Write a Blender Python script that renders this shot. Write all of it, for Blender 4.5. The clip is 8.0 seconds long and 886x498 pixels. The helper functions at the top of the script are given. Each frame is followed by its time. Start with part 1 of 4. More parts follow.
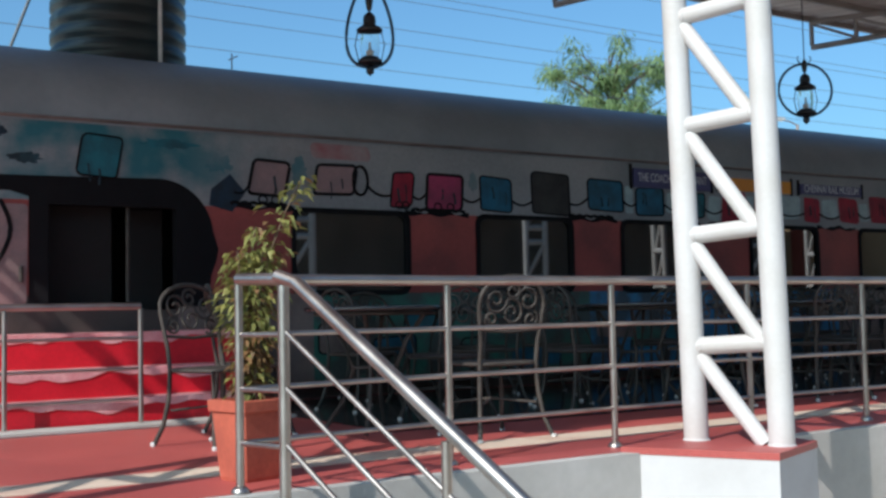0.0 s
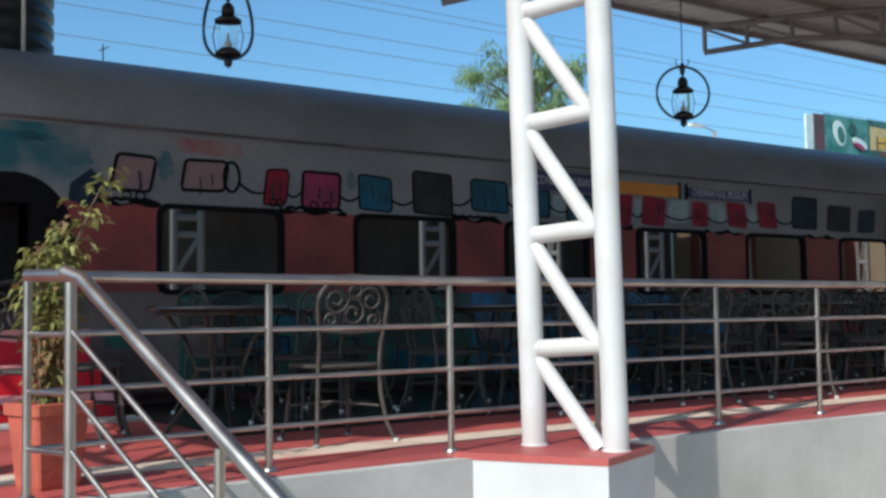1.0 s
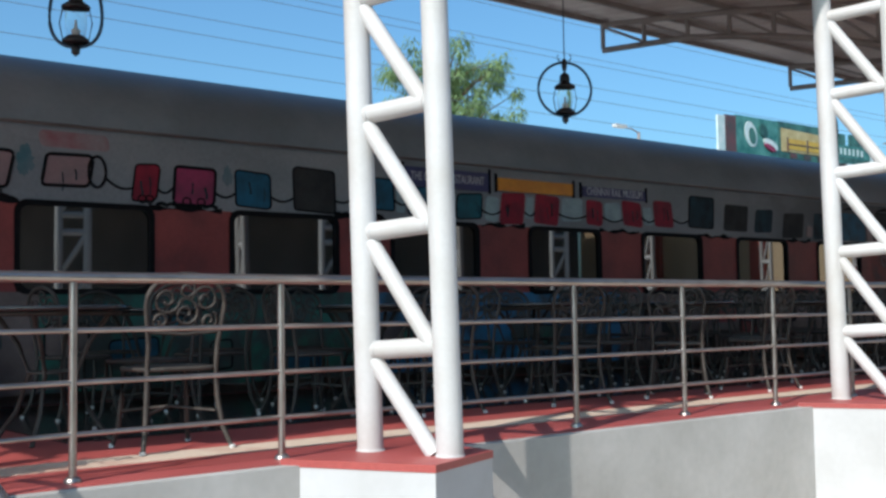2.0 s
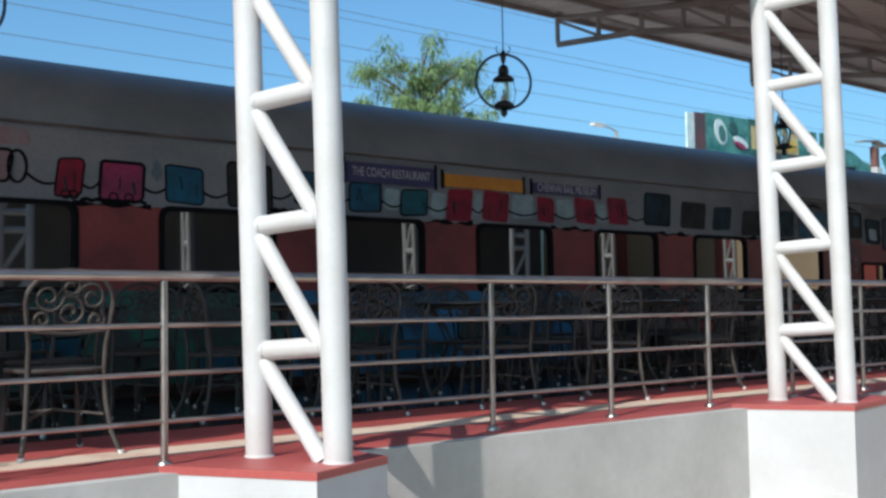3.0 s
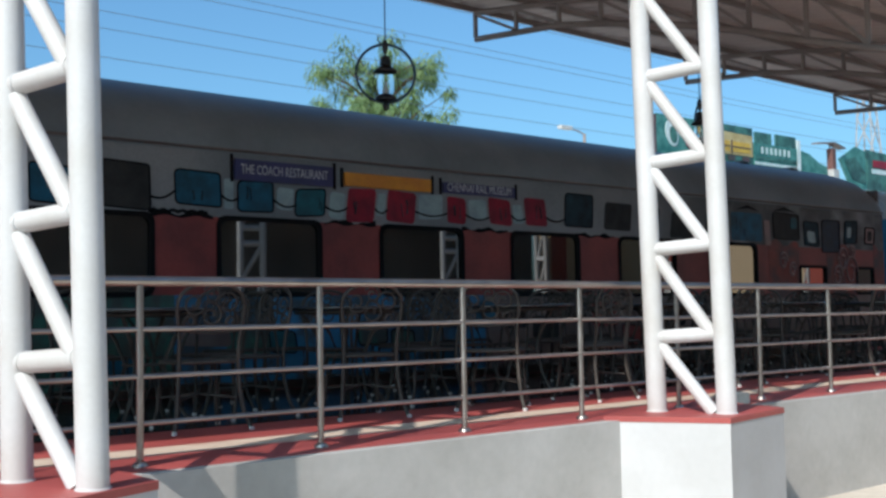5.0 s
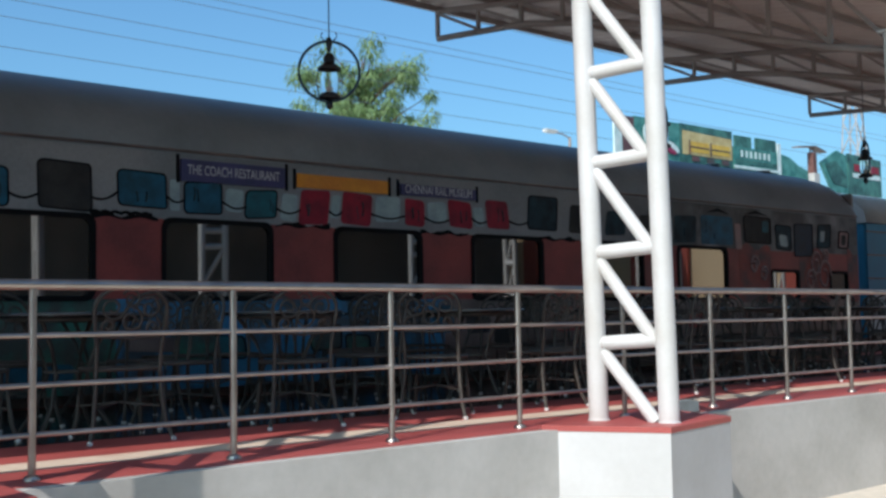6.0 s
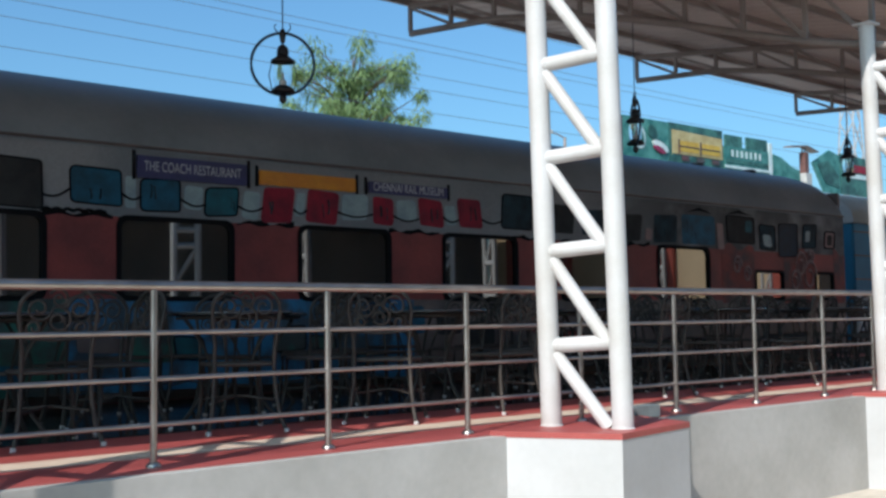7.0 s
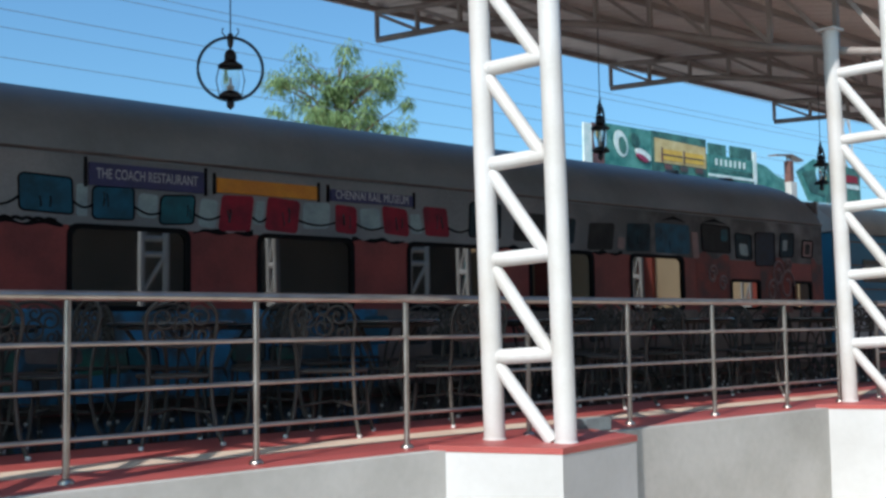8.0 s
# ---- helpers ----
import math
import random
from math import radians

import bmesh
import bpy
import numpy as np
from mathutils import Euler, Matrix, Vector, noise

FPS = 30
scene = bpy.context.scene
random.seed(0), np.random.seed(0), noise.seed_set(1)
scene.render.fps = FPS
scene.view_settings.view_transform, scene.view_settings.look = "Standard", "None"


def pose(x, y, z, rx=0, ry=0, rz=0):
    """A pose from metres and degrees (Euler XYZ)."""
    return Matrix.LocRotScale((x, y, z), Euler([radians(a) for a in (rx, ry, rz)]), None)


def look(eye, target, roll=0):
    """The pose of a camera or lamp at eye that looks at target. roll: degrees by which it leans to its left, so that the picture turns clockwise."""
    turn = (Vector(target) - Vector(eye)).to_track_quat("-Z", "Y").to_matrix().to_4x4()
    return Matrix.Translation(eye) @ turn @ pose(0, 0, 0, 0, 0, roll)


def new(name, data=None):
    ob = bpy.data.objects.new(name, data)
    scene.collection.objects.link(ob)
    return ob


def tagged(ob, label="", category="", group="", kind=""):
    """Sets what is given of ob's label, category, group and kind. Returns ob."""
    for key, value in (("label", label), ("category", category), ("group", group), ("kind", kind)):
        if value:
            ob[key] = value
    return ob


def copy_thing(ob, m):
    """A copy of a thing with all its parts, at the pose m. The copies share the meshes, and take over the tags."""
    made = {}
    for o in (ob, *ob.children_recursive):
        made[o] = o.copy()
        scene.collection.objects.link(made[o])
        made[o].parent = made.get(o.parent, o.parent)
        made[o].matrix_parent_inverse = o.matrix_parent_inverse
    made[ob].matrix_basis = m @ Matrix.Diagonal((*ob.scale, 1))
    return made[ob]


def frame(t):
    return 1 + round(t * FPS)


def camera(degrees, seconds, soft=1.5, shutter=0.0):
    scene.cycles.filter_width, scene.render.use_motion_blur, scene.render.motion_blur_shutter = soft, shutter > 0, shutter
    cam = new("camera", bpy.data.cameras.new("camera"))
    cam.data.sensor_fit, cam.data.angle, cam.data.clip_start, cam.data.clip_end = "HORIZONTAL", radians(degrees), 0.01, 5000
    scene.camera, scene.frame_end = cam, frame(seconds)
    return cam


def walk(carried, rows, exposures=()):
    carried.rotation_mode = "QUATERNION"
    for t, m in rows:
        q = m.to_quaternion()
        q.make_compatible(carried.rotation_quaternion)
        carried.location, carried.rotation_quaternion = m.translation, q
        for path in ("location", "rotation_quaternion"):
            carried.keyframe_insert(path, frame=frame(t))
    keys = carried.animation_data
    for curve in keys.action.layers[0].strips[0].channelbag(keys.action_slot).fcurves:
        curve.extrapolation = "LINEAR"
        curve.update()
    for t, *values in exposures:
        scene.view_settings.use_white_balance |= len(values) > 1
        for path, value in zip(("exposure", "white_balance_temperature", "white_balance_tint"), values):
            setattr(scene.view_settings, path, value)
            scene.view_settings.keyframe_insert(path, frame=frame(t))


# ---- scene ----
cam = camera(43.4, 8.0, soft=2.8)
PATH = [
    (0, (0.257, 0.035, 0.843), (1.326, 1.721, 0.962), -1.2),
    (0.5, (0.569, -0.065, 0.84), (1.68, 1.594, 0.962), -1.0),
    (1, (0.863, -0.101, 0.827), (2.037, 1.514, 0.947), -0.8),
    (1.5, (1.162, -0.128, 0.829), (2.407, 1.433, 0.947), -0.8),
    (2, (1.512, -0.234, 0.819), (2.779, 1.31, 0.937), -0.9),
    (3.5, (2.417, -0.339, 0.805), (3.714, 1.179, 0.92), -1.0),
    (4, (2.739, -0.414, 0.815), (4.043, 1.098, 0.93), -1.1),
    (4.5, (3.023, -0.444, 0.801), (4.328, 1.066, 0.92), -1.1),
    (6, (3.827, -0.517, 0.804), (5.149, 0.977, 0.934), -1.0),
    (6.5, (4.081, -0.543, 0.787), (5.403, 0.952, 0.918), -1.0),
    (7, (4.345, -0.53, 0.803), (5.667, 0.965, 0.934), -0.9),
    (7.5, (4.604, -0.564, 0.804), (5.931, 0.926, 0.943), -1.0),
    (8, (4.785, -0.632, 0.81), (6.113, 0.857, 0.957), -0.9),
]
walk(cam, [(t, look(eye, target, roll)) for t, eye, target, roll in PATH], exposures=[(0.0, 0.43, 6500, 13.0), (8.0, 0.43, 6500, 13.0)])

# ---- light ----
world = bpy.data.worlds.new("sky")
scene.world = world
world.use_nodes = True
wn, wl = world.node_tree.nodes, world.node_tree.links
sky = wn.new("ShaderNodeTexSky")
sky.sky_type, sky.sun_disc = "NISHITA", False
SUN_EL, SUN_AZ = 40.0, (-0.932, -0.362)          # height of the sun; level direction towards it
sky.sun_elevation = radians(SUN_EL)
sky.sun_rotation = math.atan2(SUN_AZ[0], SUN_AZ[1])
sky.air_density, sky.dust_density, sky.ozone_density = 1.0, 2.5, 4.0
tint = wn.new("ShaderNodeMix")
tint.data_type, tint.blend_type = "RGBA", "MULTIPLY"
tint.inputs["Factor"].default_value = 1.0
tint.inputs["B"].default_value = (0.72, 1.12, 1.20, 1)
wl.new(sky.outputs[0], tint.inputs["A"])
wl.new(tint.outputs["Result"], wn["Background"].inputs[0])
wn["Background"].inputs[1].default_value = 0.112
lamp = bpy.data.lights.new("sun", "SUN")
lamp.energy, lamp.angle, lamp.color = 3.45, radians(0.53), (1.0, 0.95, 0.87)
sun = new("sun", lamp)
ce = math.cos(radians(SUN_EL))
sun.matrix_world = look((SUN_AZ[0] * ce * 60, SUN_AZ[1] * ce * 60, math.sin(radians(SUN_EL)) * 60), (0, 0, 0))


# ---- materials ----
def material(name, color, rough=0.6, metal=0.0, color2=None, scale=3.0, fine=60.0, bump=0.15, spec=0.5, ior=1.5, vary=0.0, rough2=None, speck=0.2, edge=(0.35, 0.65)):
    """Two scales of procedural variation: broad stains between color and color2, fine grain in tone, gloss and relief."""
    m = bpy.data.materials.new(name)
    m.use_nodes = True
    n, l = m.node_tree.nodes, m.node_tree.links
    b = n["Principled BSDF"]
    co = n.new("ShaderNodeTexCoord")
    big, small = n.new("ShaderNodeTexNoise"), n.new("ShaderNodeTexNoise")
    big.inputs["Scale"].default_value, big.inputs["Detail"].default_value = scale, 6
    small.inputs["Scale"].default_value, small.inputs["Detail"].default_value = fine, 4
    for t in (big, small):
        l.new(co.outputs["Object"], t.inputs["Vector"])
    ramp = n.new("ShaderNodeValToRGB")
    c2 = color2 or tuple(c * 0.72 for c in color)
    ramp.color_ramp.elements[0].position, ramp.color_ramp.elements[1].position = edge
    ramp.color_ramp.elements[0].color = (*c2, 1)
    ramp.color_ramp.elements[1].color = (*color, 1)
    l.new(big.outputs["Fac"], ramp.inputs["Fac"])
    grain = n.new("ShaderNodeMapRange")
    grain.inputs["To Min"].default_value, grain.inputs["To Max"].default_value = 1 - speck, 1 + speck * 0.9
    l.new(small.outputs["Fac"], grain.inputs["Value"])
    mul = n.new("ShaderNodeVectorMath")
    mul.operation = "MULTIPLY"
    l.new(ramp.outputs["Color"], mul.inputs[0])
    l.new(grain.outputs[0], mul.inputs[1])
    out = mul.outputs[0]
    if vary:
        info, mr = n.new("ShaderNodeObjectInfo"), n.new("ShaderNodeMapRange")
        mr.inputs["To Min"].default_value, mr.inputs["To Max"].default_value = 1 - vary, 1 + vary
        l.new(info.outputs["Random"], mr.inputs["Value"])
        mul2 = n.new("ShaderNodeVectorMath")
        mul2.operation = "MULTIPLY"
        l.new(out, mul2.inputs[0])
        l.new(mr.outputs[0], mul2.inputs[1])
        out = mul2.outputs[0]
    l.new(out, b.inputs["Base Color"])
    rr = n.new("ShaderNodeMapRange")
    rr.inputs["To Min"].default_value = max(0.02, rough - 0.1 if rough2 is None else rough2)
    rr.inputs["To Max"].default_value = min(1.0, rough + (0.1 if rough2 is None else 0.0))
    l.new(big.outputs["Fac"], rr.inputs["Value"])
    l.new(rr.outputs[0], b.inputs["Roughness"])
    b.inputs["Metallic"].default_value, b.inputs["IOR"].default_value = metal, ior
    b.inputs["Specular IOR Level"].default_value = spec
    if bump:
        bp = n.new("ShaderNodeBump")
        bp.inputs["Strength"].default_value, bp.inputs["Distance"].default_value = bump, 0.01
        l.new(small.outputs["Fac"], bp.inputs["Height"])
        l.new(bp.outputs[0], b.inputs["Normal"])
    return m


M = {}
M["white_steel"] = material("white_painted_steel", (0.58, 0.585, 0.595), 0.55, 0, (0.50, 0.49, 0.475), 2.2, 40, 0.06, speck=0.06)
M["whitewash"] = material("whitewashed_plaster", (0.47, 0.462, 0.45), 0.9, 0, (0.37, 0.362, 0.345), 1.3, 16, 0.3, speck=0.10)
# plinths get a lighter white than the terrace wall
M["plinth_white"] = material("lighter_white_limewash", (0.55, 0.555, 0.57), 0.85, 0, (0.47, 0.47, 0.475), 1.2, 18, 0.2, speck=0.05)
M["red_floor"] = material("red_oxide_floor", (0.44, 0.090, 0.080), 0.5, 0, (0.34, 0.070, 0.064), 0.9, 35, 0.2)
M["steps_red"] = material("red_gloss_paint", (0.62, 0.012, 0.028), 0.4, 0, (0.50, 0.010, 0.022), 3, 30, 0.1)
# sun glare on the step edges and treads is put into this pale colour
M["steps_pale"] = material("worn_glare_nosing", (0.72, 0.38, 0.40), 0.7, 0, (0.62, 0.24, 0.26), 5, 40, 0.2)
M["steel"] = material("brushed_stainless_steel", (0.47, 0.435, 0.41), 0.36, 1.0, (0.37, 0.335, 0.31), 5, 200, 0.03, speck=0.08)
M["coach_upper"] = material("faded_cream_coach_paint", (0.255, 0.26, 0.272), 0.5, 0, (0.175, 0.19, 0.205), 0.7, 30, 0.1, 0.4)


def paint_over(m, color, x_none, x_full, scale, lo, hi):
    """Ragged patches of a second paint along the length of the coach, thinning out between two stations."""
    n, l = m.node_tree.nodes, m.node_tree.links
    b = n["Principled BSDF"]
    src = b.inputs["Base Color"].links[0].from_socket
    co, sx, nz = n.new("ShaderNodeTexCoord"), n.new("ShaderNodeSeparateXYZ"), n.new("ShaderNodeTexNoise")
    l.new(co.outputs["Object"], sx.inputs[0])
    l.new(co.outputs["Object"], nz.inputs["Vector"])
    nz.inputs["Scale"].default_value, nz.inputs["Detail"].default_value = scale, 7
    span, patch, mul, mx = n.new("ShaderNodeMapRange"), n.new("ShaderNodeMapRange"), n.new("ShaderNodeMath"), n.new("ShaderNodeMix")
    span.inputs["From Min"].default_value, span.inputs["From Max"].default_value = x_none, x_full
    patch.inputs["From Min"].default_value, patch.inputs["From Max"].default_value = lo, hi
    l.new(sx.outputs["X"], span.inputs["Value"])
    l.new(nz.outputs["Fac"], patch.inputs["Value"])
    mul.operation, mx.data_type = "MULTIPLY", "RGBA"
    l.new(span.outputs[0], mul.inputs[0])
    l.new(patch.outputs[0], mul.inputs[1])
    l.new(mul.outputs[0], mx.inputs["Factor"])
    l.new(src, mx.inputs["A"])
    mx.inputs["B"].default_value = (*color, 1)
    l.new(mx.outputs["Result"], b.inputs["Base Color"])


paint_over(M["coach_upper"], (0.016, 0.12, 0.15), 5.0, 3.9, 1.8, 0.42, 0.62)
paint_over(M["coach_upper"], (0.045, 0.050, 0.055), 15.5, 19.5, 1.5, 0.26, 0.54)
M["coach_mottle"] = material("mottled_red_brown_mural", (0.25, 0.055, 0.045), 0.55, 0, (0.075, 0.045, 0.05), 2.6, 30, 0.05, 0.35, edge=(0.38, 0.6))
M["coach_red"] = material("brick_red_coach_paint", (0.31, 0.064, 0.056), 0.5, 0, (0.19, 0.044, 0.042), 1.6, 30, 0.08, 0.35)
M["coach_dark"] = material("dark_coach_paint", (0.19, 0.145, 0.132), 0.45, 0, (0.095, 0.074, 0.070), 2.0, 30, 0.05)
# panel left of the door and threshold, darker than the other lower panels
M["coach_shade"] = material("dark_brown_coach_side", (0.060, 0.045, 0.040), 0.6, 0, (0.030, 0.026, 0.025), 2.0, 30, 0.05)
M["coach_blue"] = material("deep_blue_mural_paint", (0.030, 0.19, 0.37), 0.5, 0, (0.045, 0.075, 0.10), 2.8, 30, 0.05, 0.35, edge=(0.40, 0.56))
M["coach_green"] = material("deep_green_mural_paint", (0.030, 0.14, 0.11), 0.5, 0, (0.05, 0.066, 0.064), 2.8, 30, 0.05, 0.35, edge=(0.46, 0.60))
M["roof_grey"] = material("weathered_grey_roof_paint", (0.235, 0.262, 0.29), 0.46, 0, (0.165, 0.188, 0.21), 0.8, 14, 0.1, 0.35, speck=0.1)
M["line_black"] = material("black_mural_line", (0.008, 0.008, 0.010), 0.8, 0, None, 6, 40, 0.05, 0.15)
M["m_pink"] = material("magenta_mural_paint", (0.35, 0.04, 0.11), 0.55, 0, (0.20, 0.035, 0.075), 4, 40, 0.05, 0.3)
M["m_red"] = material("red_mural_paint", (0.30, 0.014, 0.034), 0.55, 0, (0.17, 0.012, 0.028), 4, 40, 0.05, 0.3)
M["m_blue"] = material("blue_mural_paint", (0.012, 0.115, 0.20), 0.55, 0, (0.012, 0.055, 0.085), 4, 40, 0.05, 0.3)
M["m_teal"] = material("teal_mural_paint", (0.014, 0.13, 0.17), 0.55, 0, (0.016, 0.065, 0.085), 4, 40, 0.05, 0.3)
M["m_grey"] = material("charcoal_mural_paint", (0.045, 0.045, 0.045), 0.65, 0, (0.026, 0.027, 0.028), 4, 40, 0.05, 0.15)
M["m_dusk"] = material("dusky_pink_mural_paint", (0.28, 0.17, 0.17), 0.45, 0, (0.20, 0.14, 0.14), 4, 40, 0.05)
M["m_pale"] = material("pale_blue_mural_paint", (0.30, 0.40, 0.42), 0.45, 0, (0.22, 0.30, 0.33), 5, 40, 0.05)
M["m_slate"] = material("slate_blue_mural_paint", (0.028, 0.060, 0.078), 0.65, 0, (0.020, 0.027, 0.032), 4, 40, 0.05, 0.15)
M["m_navy"] = material("dark_navy_mural_paint", (0.012, 0.032, 0.060), 0.55, 0, (0.010, 0.018, 0.028), 6, 40, 0.05, 0.3)
M["m_cloud"] = material("washed_teal_mural_paint", (0.030, 0.125, 0.155), 0.5, 0, (0.12, 0.16, 0.18), 2.6, 30, 0.05)
M["m_pinkwash"] = material("washed_pink_mural_paint", (0.26, 0.10, 0.11), 0.5, 0, (0.27, 0.22, 0.225), 3.5, 30, 0.05)
M["sign_navy"] = material("navy_sign_enamel", (0.045, 0.042, 0.14), 0.4, 0, (0.035, 0.033, 0.10), 4, 40, 0.02)
M["sign_orange"] = material("orange_sign_enamel", (0.72, 0.30, 0.015), 0.4, 0, (0.62, 0.22, 0.012), 3, 40, 0.02)
M["letter_white"] = material("dull_white_letter_paint", (0.52, 0.52, 0.56), 0.5, 0, None, 5, 40, 0)
M["glass"] = material("reflective_tinted_glass", (0.012, 0.014, 0.016), 0.03, 0, (0.010, 0.012, 0.014), 1.0, 3.0, 0.0, 0.5, 2.5, rough2=0.01)
M["iron"] = material("dark_wrought_iron", (0.075, 0.066, 0.058), 0.6, 0.1, (0.042, 0.037, 0.034), 8, 60, 0.1, 0.3)
M["lantern_black"] = material("black_lantern_enamel", (0.008, 0.010, 0.014), 0.4, 0, (0.005, 0.006, 0.008), 8, 60, 0.05)
M["lantern_blue"] = material("blue_black_ring_enamel", (0.015, 0.045, 0.085), 0.35, 0, None, 8, 60, 0.05)
M["terracotta"] = material("terracotta", (0.46, 0.105, 0.062), 0.8, 0, (0.36, 0.08, 0.05), 5, 40, 0.3)
M["soil"] = material("dry_soil", (0.10, 0.07, 0.045), 0.95, 0, None, 12, 80, 0.5)
M["bark"] = material("grey_brown_bark", (0.16, 0.115, 0.075), 0.9, 0, None, 8, 60, 0.5)
M["tank"] = material("black_tank_plastic", (0.014, 0.030, 0.036), 0.4, 0, (0.010, 0.020, 0.024), 2, 40, 0.05)
M["pvc"] = material("white_pipe_plastic", (0.70, 0.71, 0.70), 0.5, 0, None, 6, 40, 0.02)
M["canopy_sheet"] = material("pinkish_grey_roof_sheet", (0.62, 0.55, 0.52), 0.55, 0.0, (0.50, 0.435, 0.41), 0.6, 30, 0.05)
M["truss_paint"] = material("dusty_grey_truss_paint", (0.30, 0.26, 0.245), 0.55, 0, (0.22, 0.19, 0.18), 2, 40, 0.05)
M["paving"] = material("pale_sunlit_paving", (0.63, 0.56, 0.475), 0.9, 0, (0.52, 0.46, 0.385), 0.25, 9, 0.4)
M["cream"] = material("cream_house_paint", (0.62, 0.47, 0.30), 0.85, 0, (0.55, 0.41, 0.26), 0.5, 12, 0.2)
M["brick_paint"] = material("red_house_paint", (0.42, 0.085, 0.06), 0.8, 0, (0.34, 0.07, 0.05), 0.6, 12, 0.2)
# near-black: the shade inside the unlit coach is put into this colour
M["unlit_inside"] = material("unlit_interior_shade", (0.020, 0.019, 0.019), 0.85, 0, None, 3, 30, 0.1, 0.3)
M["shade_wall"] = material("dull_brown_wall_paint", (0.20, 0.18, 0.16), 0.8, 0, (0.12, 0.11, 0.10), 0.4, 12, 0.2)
M["pylon_grey"] = material("galvanised_pylon_steel", (0.40, 0.42, 0.44), 0.5, 0.2, None, 3, 30, 0)
M["block_grey"] = material("grey_concrete", (0.22, 0.25, 0.26), 0.9, 0, None, 8, 60, 0.4)
M["stripe_cream"] = material("worn_cream_line_paint", (0.62, 0.50, 0.40), 0.7, 0, (0.50, 0.30, 0.23), 1.8, 25, 0.2, edge=(0.3, 0.5))
M["dark_tile"] = material("dark_polished_tile", (0.042, 0.034, 0.034), 0.20, 0, (0.026, 0.021, 0.021), 2.0, 30, 0.0, vary=0.25, rough2=0.08)
M["board_plum"] = material("plum_hoarding_print", (0.13, 0.05, 0.055), 0.5, 0, (0.06, 0.05, 0.05), 2.5, 20, 0.02)
M["cable"] = material("black_cable_sheath", (0.12, 0.16, 0.19), 0.6, 0, None, 5, 40, 0)
M["board_teal"] = material("teal_hoarding_print", (0.012, 0.13, 0.12), 0.5, 0, (0.08, 0.27, 0.24), 3.2, 20, 0.02)
M["board_dark"] = material("dark_green_hoarding_print", (0.012, 0.06, 0.06), 0.5, 0, (0.05, 0.18, 0.15), 3.5, 20, 0.02)
M["board_cream"] = material("cream_hoarding_print", (0.56, 0.46, 0.24), 0.5, 0, (0.42, 0.31, 0.13), 3, 30, 0.02)
M["board_yellow"] = material("yellow_hoarding_print", (0.62, 0.40, 0.06), 0.5, 0, (0.50, 0.30, 0.05), 3, 30, 0.02)
M["board_white"] = material("white_hoarding_print", (0.66, 0.72, 0.72), 0.5, 0, (0.45, 0.60, 0.60), 3, 30, 0.02)
M["blue_coach"] = material("bright_blue_coach_paint", (0.015, 0.20, 0.36), 0.4, 0, (0.012, 0.15, 0.28), 1.5, 30, 0.05)
M["pale_roof"] = material("pale_grey_metal_roof", (0.48, 0.50, 0.49), 0.6, 0, (0.38, 0.40, 0.40), 1.0, 20, 0.1)
M["brick_far"] = material("chimney_brick", (0.16, 0.075, 0.065), 0.9, 0, None, 6, 40, 0.3)


def leaf_material(name, color, color2):
    m = material(name, color, 0.5, 0, color2, 6.0, 30, 0.0)
    n, l = m.node_tree.nodes, m.node_tree.links
    geo, mr, mx = n.new("ShaderNodeNewGeometry"), n.new("ShaderNodeMapRange"), n.new("ShaderNodeMix")
    mx.data_type = "RGBA"
    l.new(geo.outputs["Random Per Island"], mx.inputs["Factor"])
    mx.inputs["A"].default_value, mx.inputs["B"].default_value = (*color2, 1), (*color, 1)
    b = n["Principled BSDF"]
    l.new(mx.outputs["Result"], b.inputs["Base Color"])
    tr, mix = n.new("ShaderNodeBsdfTranslucent"), n.new("ShaderNodeMixShader")
    l.new(mx.outputs["Result"], tr.inputs["Color"])
    mix.inputs[0].default_value = 0.35
    l.new(b.outputs[0], mix.inputs[1])
    l.new(tr.outputs[0], mix.inputs[2])
    l.new(mix.outputs[0], n["Material Output"].inputs[0])
    return m


M["leaf"] = leaf_material("green_leaf", (0.38, 0.37, 0.12), (0.14, 0.17, 0.05))
M["leaf_dry"] = leaf_material("dry_leaf", (0.30, 0.17, 0.08), (0.16, 0.10, 0.04))
M["tree_leaf"] = leaf_material("tree_leaf", (0.25, 0.36, 0.15), (0.11, 0.20, 0.085))


def clear_glass():
    m = bpy.data.materials.new("clear_lantern_glass")
    m.use_nodes = True
    b = m.node_tree.nodes["Principled BSDF"]
    b.inputs["Base Color"].default_value = (0.93, 0.93, 0.90, 1)
    b.inputs["Transmission Weight"].default_value, b.inputs["Roughness"].default_value, b.inputs["IOR"].default_value = 1.0, 0.05, 1.1
    return m


M["clear"] = clear_glass()


# ---- mesh helpers ----
def box(bm, x0, x1, y0, y1, z0, z1, bevel=0.0):
    m = Matrix.LocRotScale(((x0 + x1) / 2, (y0 + y1) / 2, (z0 + z1) / 2), None, (abs(x1 - x0), abs(y1 - y0), abs(z1 - z0)))
    r = bmesh.ops.create_cube(bm, size=1, matrix=m)
    if bevel:
        edges = {e for v in r["verts"] for e in v.link_edges}
        bmesh.ops.bevel(bm, geom=list(edges), offset=bevel, segments=2, affect="EDGES")
    return bm


def crisp(face):
    """Sharp edges round an end cap."""
    for e in face.edges:
        e.smooth = False


